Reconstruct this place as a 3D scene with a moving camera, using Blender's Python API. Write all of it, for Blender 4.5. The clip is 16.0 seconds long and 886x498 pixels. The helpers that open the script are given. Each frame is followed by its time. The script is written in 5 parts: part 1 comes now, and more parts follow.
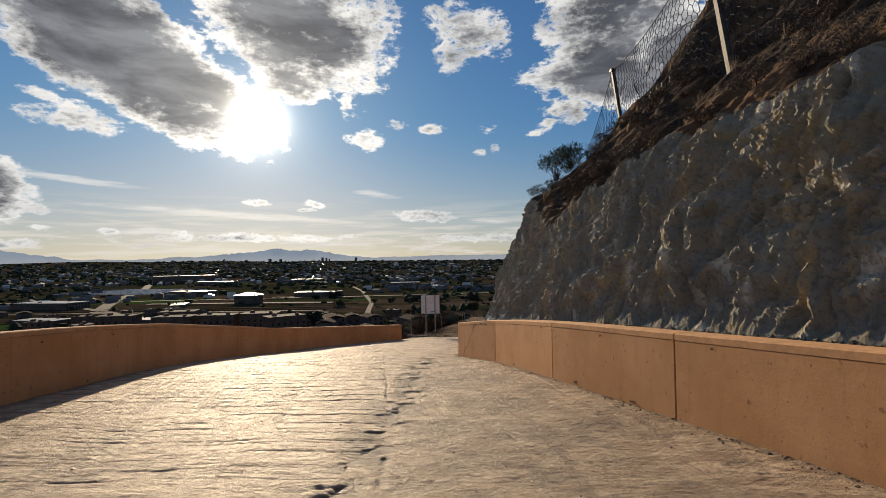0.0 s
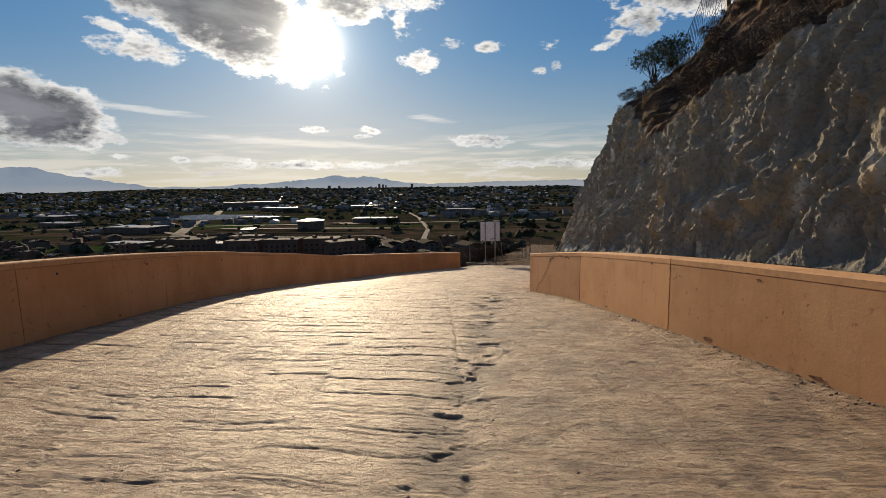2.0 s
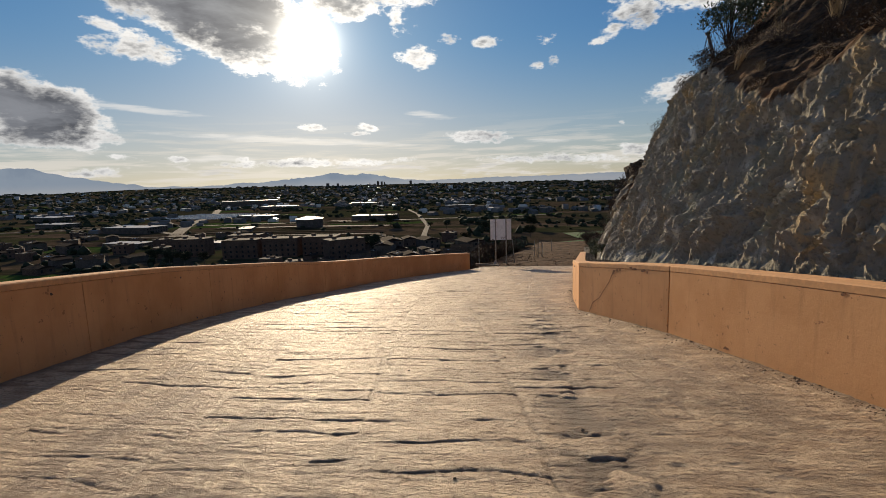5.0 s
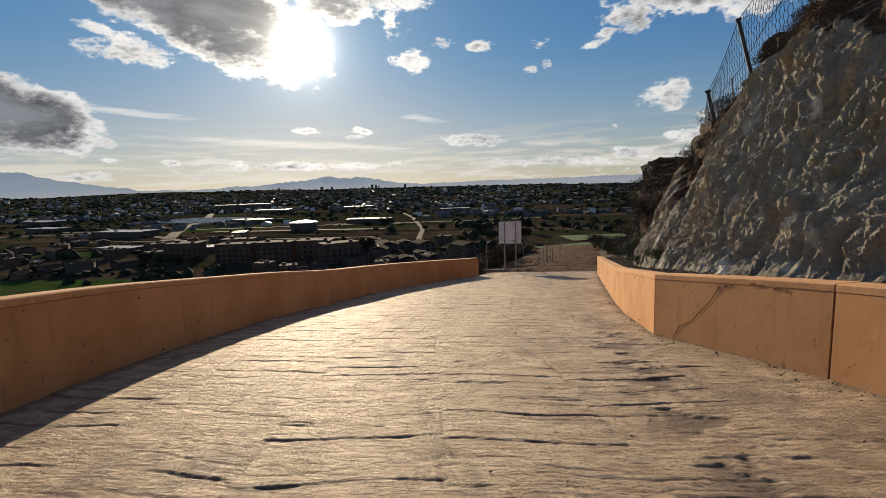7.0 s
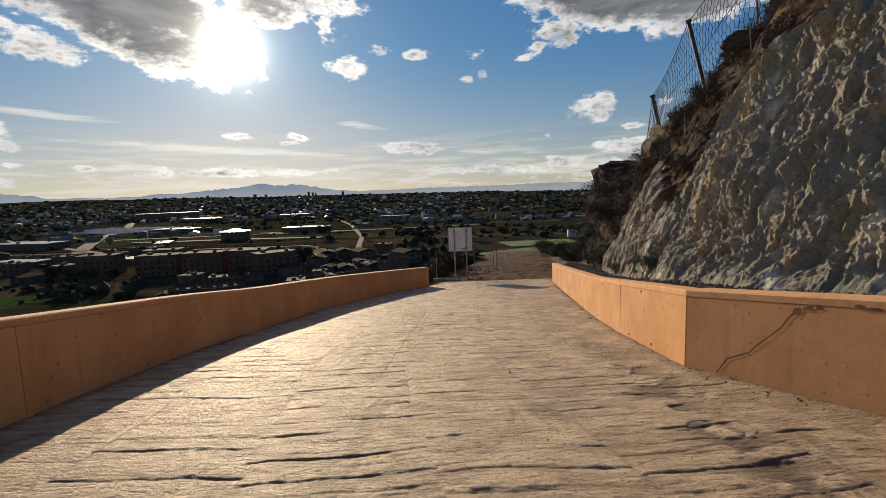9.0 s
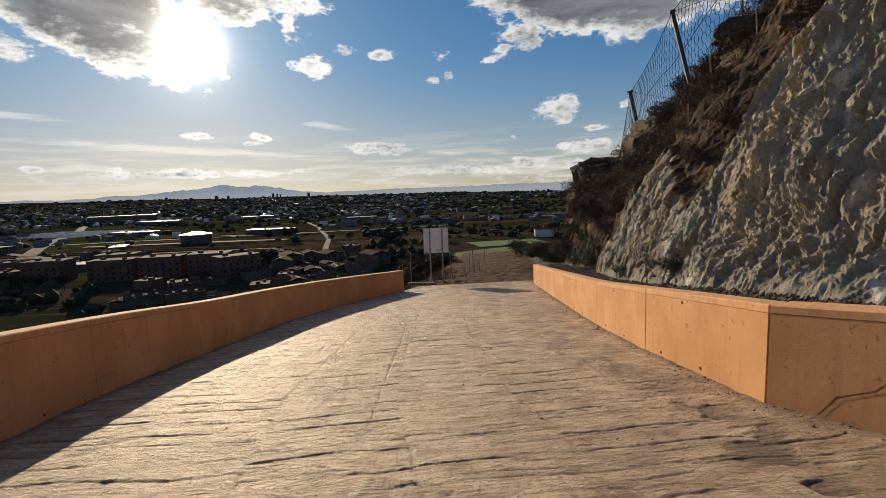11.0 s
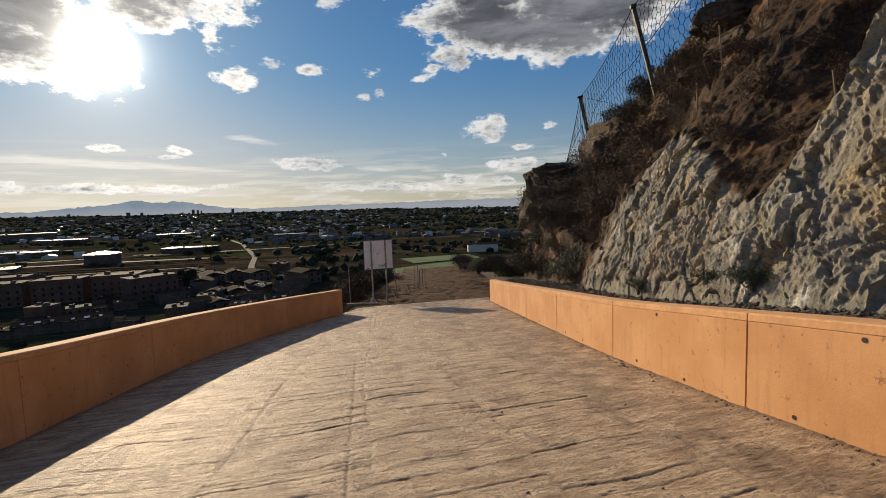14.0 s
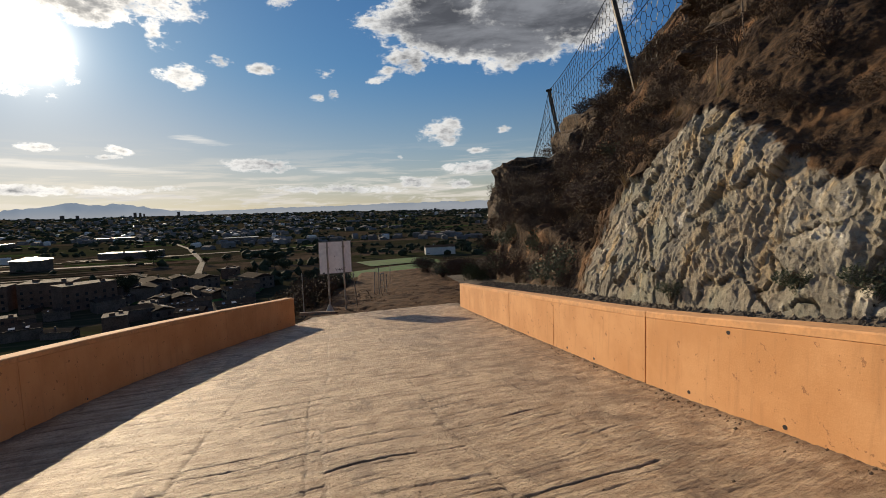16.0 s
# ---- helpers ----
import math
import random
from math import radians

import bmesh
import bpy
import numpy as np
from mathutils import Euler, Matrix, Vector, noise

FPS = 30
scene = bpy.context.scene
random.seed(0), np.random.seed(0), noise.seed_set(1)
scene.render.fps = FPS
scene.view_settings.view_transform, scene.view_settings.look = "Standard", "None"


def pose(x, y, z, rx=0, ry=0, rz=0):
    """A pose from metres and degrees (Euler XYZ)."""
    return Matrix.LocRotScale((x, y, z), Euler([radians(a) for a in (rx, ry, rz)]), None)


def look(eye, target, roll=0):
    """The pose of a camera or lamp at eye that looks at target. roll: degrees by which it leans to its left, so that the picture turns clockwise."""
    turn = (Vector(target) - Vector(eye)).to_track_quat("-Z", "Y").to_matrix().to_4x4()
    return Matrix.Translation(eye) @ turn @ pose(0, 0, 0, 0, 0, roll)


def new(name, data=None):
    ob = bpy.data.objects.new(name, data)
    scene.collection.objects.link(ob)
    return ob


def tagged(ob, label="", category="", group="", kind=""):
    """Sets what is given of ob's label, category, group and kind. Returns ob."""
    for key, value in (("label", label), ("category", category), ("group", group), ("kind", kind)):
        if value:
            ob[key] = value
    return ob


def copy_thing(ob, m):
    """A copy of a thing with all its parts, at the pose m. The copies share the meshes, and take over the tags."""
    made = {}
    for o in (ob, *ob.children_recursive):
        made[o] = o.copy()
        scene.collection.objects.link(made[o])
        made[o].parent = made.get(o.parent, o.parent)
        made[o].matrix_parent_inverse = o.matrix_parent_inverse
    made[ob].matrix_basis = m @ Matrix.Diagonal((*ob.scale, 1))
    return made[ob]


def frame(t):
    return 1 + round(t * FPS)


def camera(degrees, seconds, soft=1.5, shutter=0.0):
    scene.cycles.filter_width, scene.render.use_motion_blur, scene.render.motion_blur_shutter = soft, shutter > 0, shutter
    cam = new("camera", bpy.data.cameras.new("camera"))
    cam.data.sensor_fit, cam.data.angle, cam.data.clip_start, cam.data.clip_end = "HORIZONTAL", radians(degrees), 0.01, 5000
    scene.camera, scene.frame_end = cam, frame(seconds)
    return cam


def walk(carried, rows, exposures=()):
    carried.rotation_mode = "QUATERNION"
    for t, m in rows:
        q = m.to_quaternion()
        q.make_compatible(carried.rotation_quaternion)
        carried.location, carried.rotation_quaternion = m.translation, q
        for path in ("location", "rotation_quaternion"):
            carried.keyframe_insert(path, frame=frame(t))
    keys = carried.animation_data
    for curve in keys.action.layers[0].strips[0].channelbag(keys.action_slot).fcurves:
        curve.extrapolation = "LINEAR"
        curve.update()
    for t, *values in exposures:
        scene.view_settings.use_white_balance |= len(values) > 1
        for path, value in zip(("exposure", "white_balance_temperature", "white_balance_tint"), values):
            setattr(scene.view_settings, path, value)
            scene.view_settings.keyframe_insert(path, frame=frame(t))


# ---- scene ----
cam = camera(85.6, 16.0, soft=0.6)
PATH = [
    (0, (2.429, 0.52, 0.871), (2.433, 2.519, 0.914), -0.9),
    (0.5, (2.311, 0.946, 0.859), (2.221, 2.944, 0.826), -1.0),
    (1, (2.282, 1.445, 0.834), (2.138, 3.436, 0.712), -1.1),
    (1.5, (2.16, 1.898, 0.771), (1.99, 3.88, 0.563), -1.1),
    (2, (2.05, 2.368, 0.739), (1.82, 4.338, 0.48), -1.1),
    (2.5, (1.965, 2.864, 0.755), (1.696, 4.822, 0.45), -1.1),
    (3, (1.77, 3.324, 0.747), (1.503, 5.278, 0.416), -1.2),
    (3.5, (1.689, 3.776, 0.689), (1.448, 5.736, 0.372), -1.3),
    (4, (1.578, 4.208, 0.698), (1.36, 6.174, 0.405), -1.5),
    (4.2, (1.525, 4.359, 0.701), (1.289, 6.326, 0.421), -1.6),
    (6.3, (0.596, 6.284, 0.527), (0.386, 8.255, 0.256), -2.2),
    (6.5, (0.498, 6.504, 0.509), (0.293, 8.475, 0.239), -1.9),
    (7, (0.279, 7.051, 0.476), (0.074, 9.023, 0.215), -1.9),
    (7.5, (0.177, 7.613, 0.422), (0.033, 9.589, 0.153), -1.9),
    (8, (-0.056, 8.141, 0.34), (-0.121, 10.124, 0.087), -1.8),
    (8.5, (-0.155, 8.591, 0.308), (-0.173, 10.578, 0.076), -1.9),
    (9, (-0.312, 9.078, 0.296), (-0.266, 11.063, 0.057), -1.9),
    (9.2, (-0.388, 9.283, 0.259), (-0.324, 11.268, 0.019), -1.9),
    (11.3, (-0.667, 10.96, 0.119), (-0.47, 12.936, -0.12), -2.2),
    (11.5, (-0.688, 11.149, 0.065), (-0.479, 13.125, -0.156), -2.3),
    (12, (-0.744, 11.678, 0.019), (-0.509, 13.655, -0.173), -2.2),
    (12.5, (-0.735, 12.258, -0.051), (-0.433, 14.226, -0.244), -2.1),
    (13, (-0.814, 12.802, -0.134), (-0.471, 14.762, -0.331), -2.1),
    (13.5, (-0.801, 13.307, -0.235), (-0.433, 15.264, -0.42), -2.1),
    (14, (-0.918, 13.84, -0.272), (-0.46, 15.778, -0.454), -2.0),
    (14.5, (-0.935, 14.322, -0.285), (-0.388, 16.238, -0.453), -1.9),
    (15, (-0.89, 14.821, -0.314), (-0.273, 16.716, -0.484), -2.0),
    (15.5, (-0.923, 15.38, -0.387), (-0.291, 17.269, -0.565), -2.0),
    (16, (-0.791, 15.943, -0.51), (-0.159, 17.832, -0.687), -2.0),
]
walk(cam, [(t, look(eye, target, roll)) for t, eye, target, roll in PATH])

# ---- world, sun, exposure ----
SUN_DIR = Vector((-0.346, 0.900, 0.267)).normalized()
SUN_EL, SUN_AZ = math.asin(SUN_DIR.z), math.atan2(SUN_DIR.x, SUN_DIR.y)


class Nodes:
    """Small helper to write node trees."""

    def __init__(self, tree):
        self.t = tree
        tree.nodes.clear()

    def n(self, kind, ins=(), **props):
        node = self.t.nodes.new(kind)
        for k, v in props.items():
            setattr(node, k, v)
        for k, v in dict(ins).items():
            if isinstance(v, bpy.types.NodeSocket):
                self.t.links.new(v, node.inputs[k])
            else:
                node.inputs[k].default_value = v
        return node

    def m(self, op, a, b=0.0, c=0.0, clamp=False):
        return self.n("ShaderNodeMath", {0: a, 1: b, 2: c}, operation=op, use_clamp=clamp).outputs[0]

    def step(self, v, lo, hi, a=0.0, b=1.0):
        return self.n("ShaderNodeMapRange", {0: v, 1: lo, 2: hi, 3: a, 4: b}, interpolation_type="SMOOTHSTEP").outputs[0]

    def mix(self, f, a, b, blend="MIX"):
        node = self.n("ShaderNodeMix", {0: f}, data_type="RGBA", blend_type=blend)
        for k, v in ((6, a), (7, b)):
            if isinstance(v, bpy.types.NodeSocket):
                self.t.links.new(v, node.inputs[k])
            else:
                node.inputs[k].default_value = (*v[:3], 1)
        return node.outputs[2]

    def noise(self, vec, scale, detail=5, rough=0.55, dist=0.0):
        return self.n("ShaderNodeTexNoise", {"Vector": vec, "Scale": scale, "Detail": detail, "Roughness": rough, "Distortion": dist}).outputs[0]

    def scaled(self, vec, x, y, z):
        return self.n("ShaderNodeMapping", {"Vector": vec, "Scale": (x, y, z)}).outputs[0]


def rad(*d):
    return [radians(v) for v in d]


# clouds: azimuth and elevation in degrees, half width, half height, thickness, lean
CLOUDS = [(-34.1, 20.7, 17.47, 6.92, 1.9, 0.45), (-28.1, 18.3, 8.35, 4.88, 1.8, 0.3), (-17.1, 25.2, 12.15, 6.92, 1.7, 0.2), (-39.4, 22.1, 9.11, 3.25, 1.3, 0.2), (-9.3, 25.3, 5.32, 8.95, 0.9, -0.3), (3.6, 25.6, 6.46, 3.42, 1.0, 0.2), (1.5, 23.4, 3.04, 2.44, 0.8, 0), (-11.1, 18.2, 1.22, 1.95, 0.75, -0.6), (-8.8, 13.9, 2.89, 1.46, 0.8, 0.1), (-17.7, 19.8, 4.56, 2.85, 1.3, 0), (-29.7, 14.8, 4.56, 1.79, 0.9, 0.2), (-37.7, 13.8, 4.71, 1.79, 0.95, 0), (-40.0, 15.4, 2.43, 0.81, 0.75, 0.25), (19.6, 22.8, 8.73, 4.88, 1.35, -0.4), (21.1, 25.8, 10.63, 4.88, 1.5, 0), (13.0, 25.0, 2.58, 2.12, 0.8, 0.3), (11.2, 20.6, 3.04, 1.3, 0.8, -0.3), (15.0, 16.9, 3.19, 1.46, 0.85, -0.1), (12.8, 15.3, 2.58, 0.73, 0.75, -0.2), (-5.1, 16.0, 1.82, 1.06, 0.8, 0), (-0.8, 15.3, 1.97, 0.73, 0.75, 0), (6.4, 13.0, 1.06, 0.73, 0.7, 0), (4.7, 12.6, 0.91, 0.65, 0.7, 0), (5.4, 15.1, 1.67, 0.98, 0.5, 0), (-20.9, 6.6, 2.43, 0.57, 0.75, 0.05), (-14.7, 6.5, 1.82, 0.57, 0.75, 0.2), (-2.2, 5.3, 5.47, 0.81, 0.85, 0), (-7.9, 7.8, 3.42, 0.49, 0.55, 0.1), (-38.9, 8.2, 9.11, 0.49, 0.65, 0.08), (-23.2, 5.2, 17.47, 0.49, 0.65, 0.05), (5.9, 4.4, 3.04, 0.33, 0.6, 0), (-40.3, 5.3, 1.37, 0.73, 0.7, 0.2), (-35.3, 3.2, 1.82, 0.41, 0.65, 0), (-39.5, 3.4, 1.97, 0.57, 0.65, 0.1), (-28.9, 3.2, 1.06, 0.49, 0.7, 0), (-41.3, 2.0, 3.8, 0.65, 0.75, 0), (-46.6, 7.4, 7.59, 3.91, 1.6, 0.15), (-47.5, 8.9, 4.56, 1.95, 1.0, 0.1), (-16.1, 5.9, 2.28, 0.41, 0.6, 0), (21.6, 19.2, 12.91, 3.42, 1.7, 0.15), (13.4, 20.2, 5.32, 1.79, 1.0, 0), (27.5, 19.2, 7.59, 4.88, 1.7, 0), (19.0, 8.6, 3.49, 1.95, 1.0, -0.1), (15.3, 16.4, 2.58, 1.79, 0.9, -0.1), (12.0, 14.7, 2.13, 0.65, 0.75, -0.2), (26.1, 8.7, 1.14, 0.65, 0.75, 0), (14.1, 6.0, 0.68, 0.41, 0.7, 0), (22.1, 4.4, 4.18, 0.98, 0.9, 0), (15.3, 3.0, 3.19, 0.9, 0.95, 0), (20.8, 2.7, 1.97, 0.73, 0.8, 0), (23.0, 6.5, 1.52, 0.49, 0.7, 0), (-1.6, 5.0, 4.71, 0.81, 0.9, 0), (6.3, 2.4, 12.15, 0.65, 0.7, 0.03), (-20.8, 2.7, 15.19, 0.65, 0.75, 0), (-30.7, 3.3, 4.56, 0.49, 0.7, 0), (31.4, 20.7, 9.87, 4.88, 1.8, 0.1)]

world = bpy.data.worlds.new("sky")
scene.world = world
world.use_nodes = True
W = Nodes(world.node_tree)
sky = W.n("ShaderNodeTexSky", sky_type="NISHITA", sun_disc=False, sun_elevation=SUN_EL, sun_rotation=SUN_AZ, air_density=1.0, dust_density=0.25, ozone_density=2.5)
vec = W.n("ShaderNodeTexCoord").outputs["Generated"]
xyz = W.n("ShaderNodeSeparateXYZ", {0: vec}).outputs
az = W.m("ARCTAN2", xyz[0], xyz[1])
el = W.m("ARCSINE", xyz[2])
flat = W.n("ShaderNodeCombineXYZ", {0: az, 1: W.m("MULTIPLY", el, 1.5), 2: 0.0}).outputs[0]
warp = W.m("SUBTRACT", W.noise(flat, 9, 3), 0.5)
warp2 = W.m("SUBTRACT", W.noise(W.scaled(flat, 1.3, 1.2, 1), 11, 3), 0.5)
fluff = W.m("SUBTRACT", W.noise(flat, 17, 9, 0.62), 0.5)
azw = W.m("MULTIPLY_ADD", warp, 0.05, az)
elw = W.m("MULTIPLY_ADD", warp2, 0.035, el)
azt = W.m("MULTIPLY_ADD", warp, 0.03, az)
elt = W.m("MULTIPLY_ADD", warp2, 0.010, el)
dens, trail = None, None
for a, e, hw, hh, thick, lean in CLOUDS:
    da, de = W.m("SUBTRACT", azw if hh > 1 else azt, radians(a)), W.m("SUBTRACT", elw if hh > 1 else elt, radians(e))
    de = W.m("MULTIPLY_ADD", da, lean, de)
    qa, qe = W.m("MULTIPLY", da, 1 / radians(hw)), W.m("MULTIPLY", de, 1 / radians(hh))
    r2 = W.m("MULTIPLY_ADD", qa, qa, W.m("MULTIPLY", qe, qe))
    one = W.m("MULTIPLY", W.m("SUBTRACT", 1.0, r2), thick)
    if hh < 0.6 and hw > 3:
        trail = one if trail is None else W.m("MAXIMUM", trail, one)
        continue
    dens = one if dens is None else W.m("MAXIMUM", dens, one)
dens = W.m("MAXIMUM", dens, -0.6)
# unseen broken cloud behind and above, added to tune the fill light
behind = W.step(W.m("ADD", el, W.m("MULTIPLY", W.step(xyz[1], 0.2, -0.6), 0.9)), 0.52, 0.90, -0.6, 0.2)
dens = W.m("MAXIMUM", dens, W.m("ADD", behind, W.m("MULTIPLY", W.m("SUBTRACT", W.noise(flat, 3.0, 2), 0.5), 1.6)))
wisp = W.m("SUBTRACT", W.noise(W.scaled(flat, 1, 1.3, 1), 52, 6, 0.65), 0.5)
dens = W.m("MULTIPLY_ADD", wisp, 1.3, W.m("MULTIPLY_ADD", fluff, 2.3, dens))
mask = W.step(dens, 0.28, 0.75)
# thin streaks low over the plain
low = W.n("ShaderNodeCombineXYZ", {0: W.m("MULTIPLY", az, 3.2), 1: W.m("MULTIPLY", el, 42.0), 2: 0.0}).outputs[0]
streak = W.noise(low, 1.7, 7, 0.6, 0.3)
lowmask = W.m("MULTIPLY", W.step(el, 0.145, 0.02), W.step(el, -0.01, 0.025))
streak = W.m("MULTIPLY", W.step(streak, 0.45, 0.60), lowmask)
dot = W.n("ShaderNodeVectorMath", {0: W.n("ShaderNodeVectorMath", {0: vec}, operation="NORMALIZE").outputs[0], 1: tuple(SUN_DIR)}, operation="DOT_PRODUCT").outputs["Value"]
dot = W.m("MAXIMUM", dot, 0.0)
near = W.m("POWER", dot, 45.0)
core = W.m("POWER", dot, 1500.0)
blaze = W.m("POWER", dot, 320.0)
thin = W.mix(near, (0.80, 0.79, 0.77), (1.6, 1.5, 1.35))
shade = W.step(W.noise(W.scaled(flat, 1, 2.2, 1), 5, 7, 0.6, 0.3), 0.35, 0.65)
thick = W.mix(near, W.mix(shade, (0.085, 0.09, 0.105), (0.24, 0.25, 0.275)), W.mix(shade, (0.15, 0.15, 0.16), (0.33, 0.33, 0.33)))
grey = W.step(W.m("MULTIPLY_ADD", W.m("SUBTRACT", W.noise(W.scaled(flat, 1, 1.6, 1), 8, 6, 0.6), 0.5), 1.8, W.m("MULTIPLY_ADD", fluff, -0.9, dens)), 0.42, 1.4)
cloud_col = W.mix(grey, thin, thick)
skyc = W.n("ShaderNodeVectorMath", {0: sky.outputs[0], 3: 0.095}, operation="SCALE").outputs[0]
skyc = W.n("ShaderNodeVectorMath", {0: skyc, 1: W.mix(W.step(el, 0.0, 0.30), (1.0, 1.0, 1.06), (0.42, 0.76, 1.30))}, operation="MULTIPLY").outputs[0]
skyc = W.n("ShaderNodeVectorMath", {0: skyc, 1: W.n("ShaderNodeVectorMath", {0: skyc, 1: (1.0, 1.0, 1.0)}, operation="ADD").outputs[0]}, operation="DIVIDE").outputs[0]
band_col = W.mix(near, (0.74, 0.69, 0.62), (1.05, 0.92, 0.70))
col = W.mix(W.m("MULTIPLY", streak, 0.75), skyc, band_col)
puff = W.noise(W.n("ShaderNodeCombineXYZ", {0: W.m("MULTIPLY", az, 11.0), 1: W.m("MULTIPLY", el, 48.0), 2: 3.0}).outputs[0], 1.0, 8, 0.62, 0.5)
puff = W.m("MULTIPLY", W.step(puff, 0.53, 0.62), W.m("MULTIPLY", W.step(el, 0.075, 0.035), W.step(el, 0.004, 0.018)))
col = W.mix(W.m("MULTIPLY", puff, 0.7), col, W.mix(W.noise(low, 6.0, 5, 0.6), (0.42, 0.43, 0.46), (1.0, 0.92, 0.80)))
thread = W.m("MULTIPLY_ADD", W.m("SUBTRACT", W.noise(low, 5.0, 6, 0.65), 0.5), 1.1, W.m("MAXIMUM", trail, -0.6))
col = W.mix(W.m("MULTIPLY", W.step(thread, 0.1, 0.75), 0.62), col, W.mix(near, (0.80, 0.78, 0.75), (1.15, 1.05, 0.9)))
col = W.mix(mask, col, cloud_col)
glow = W.m("ADD", W.m("MULTIPLY", core, 4.0), W.m("ADD", W.m("MULTIPLY", blaze, 0.45), W.m("MULTIPLY", near, 0.09)))
col = W.mix(1.0, col, W.n("ShaderNodeVectorMath", {0: (1.0, 0.93, 0.80), 3: glow}, operation="SCALE").outputs[0], "ADD")
bg = W.n("ShaderNodeBackground", {0: col, 1: 1.0})
W.n("ShaderNodeOutputWorld", {0: bg.outputs[0]})

sun = new("sun", bpy.data.lights.new("sun", "SUN"))
sun.data.energy, sun.data.angle, sun.data.color = 5.0, radians(0.6), (1.0, 0.79, 0.54)
sun.matrix_world = look((0, 0, 0), -SUN_DIR)
scene.view_settings.exposure = 0.04

# ---- materials ----


def material(name, rough=0.8, metal=0.0, spec=0.5):
    mat = bpy.data.materials.new(name)
    mat.use_nodes = True
    N = Nodes(mat.node_tree)
    b = N.n("ShaderNodeBsdfPrincipled", {"Roughness": rough, "Metallic": metal, "Specular IOR Level": spec})
    N.n("ShaderNodeOutputMaterial", {0: b.outputs[0]})
    return mat, N, b


def link(N, sock, node, name):
    N.t.links.new(sock, node.inputs[name])


def bump(N, b, height, strength, dist):
    bn = N.n("ShaderNodeBump", {"Strength": strength, "Distance": dist, "Height": height})
    link(N, bn.outputs[0], b, "Normal")


def obj_vec(N):
    return N.n("ShaderNodeNewGeometry").outputs["Position"]


def plain(name, colour, rough=0.7, metal=0.0, vary=0.25, scale=6.0, bumpy=0.0, second=None, spec=0.5):
    """Paint, metal, earth and the like: one colour with stains at two scales."""
    mat, N, b = material(name, rough, metal, spec)
    v = obj_vec(N)
    f = N.m("MULTIPLY_ADD", N.noise(v, scale * 6, 4), 0.5, N.m("MULTIPLY", N.noise(v, scale, 5), 0.5))
    dark = tuple(c * (1 - vary) for c in colour)
    lite = tuple(min(1, c * (1 + vary)) for c in (second or colour))
    link(N, N.mix(N.step(f, 0.35, 0.65), dark, lite), b, "Base Color")
    link(N, N.m("MULTIPLY_ADD", f, 0.3, rough - 0.15, clamp=True), b, "Roughness")
    if bumpy:
        bump(N, b, f, 0.7, bumpy)
    return mat


def make_concrete():
    mat, N, b = material("cast_concrete_road", 0.55, 0, 0.5)
    v = obj_vec(N)
    big = N.noise(v, 0.45, 4, 0.6)
    mid = N.noise(N.scaled(v, 1, 2.2, 1), 2.6, 6, 0.62)
    fine = N.noise(v, 34, 6, 0.7)
    grit = N.noise(v, 140, 3, 0.7)
    base = N.mix(N.step(mid, 0.36, 0.66), (0.40, 0.27, 0.16), (0.66, 0.50, 0.325))
    base = N.mix(N.m("MULTIPLY", N.step(big, 0.5, 0.68), 0.55), base, (0.34, 0.245, 0.165))
    base = N.mix(N.m("MULTIPLY", N.step(fine, 0.52, 0.64), 0.7), base, (0.21, 0.135, 0.08))
    base = N.mix(N.m("MULTIPLY", N.step(N.noise(v, 9, 6, 0.7), 0.54, 0.68), 0.55), base, (0.25, 0.165, 0.10))
    worn = N.noise(N.scaled(v, 1.0, 0.35, 1), 1.3, 7, 0.72, 0.6)
    base = N.mix(N.m("MULTIPLY", N.step(worn, 0.53, 0.63), 0.65), base, (0.20, 0.13, 0.082))
    # dirt streak and stains, together with darker grooves and slab edges
    dirt = N.n("ShaderNodeAttribute", attribute_name="grime_and_dark").outputs["Fac"]
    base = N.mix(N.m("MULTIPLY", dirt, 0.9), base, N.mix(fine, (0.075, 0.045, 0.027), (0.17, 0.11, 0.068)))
    link(N, base, b, "Base Color")
    link(N, N.m("MULTIPLY_ADD", fine, 0.45, 0.36), b, "Roughness")
    h = N.m("ADD", N.m("MULTIPLY", fine, 0.7), N.m("MULTIPLY_ADD", grit, 0.25, N.m("MULTIPLY", N.noise(N.scaled(v, 1, 3.5, 1), 7, 6, 0.65), 1.1)))
    bump(N, b, h, 1.0, 0.034)
    return mat


def make_wall_paint():
    mat, N, b = material("ochre_painted_render", 0.8, 0, 0.3)
    v = obj_vec(N)
    big = N.noise(v, 0.8, 5, 0.6)
    drip = N.noise(N.scaled(v, 5, 5, 0.5), 2.0, 6, 0.65)
    fine = N.noise(v, 45, 5, 0.65)
    col = N.mix(N.step(big, 0.35, 0.65), (0.56, 0.285, 0.118), (0.66, 0.36, 0.165))
    col = N.mix(N.m("MULTIPLY", N.step(drip, 0.52, 0.72), 0.4), col, (0.42, 0.22, 0.10))
    chips = N.noise(v, 9, 8, 0.7)
    col = N.mix(N.m("MULTIPLY", N.step(chips, 0.615, 0.65), 0.75), col, (0.27, 0.13, 0.065))
    col = N.mix(N.m("MULTIPLY", N.step(fine, 0.6, 0.75), 0.18), col, (0.75, 0.50, 0.30))
    link(N, col, b, "Base Color")
    bump(N, b, N.m("MULTIPLY_ADD", fine, 0.5, N.m("MULTIPLY", N.noise(v, 6, 5), 1.0)), 0.35, 0.01)
    return mat


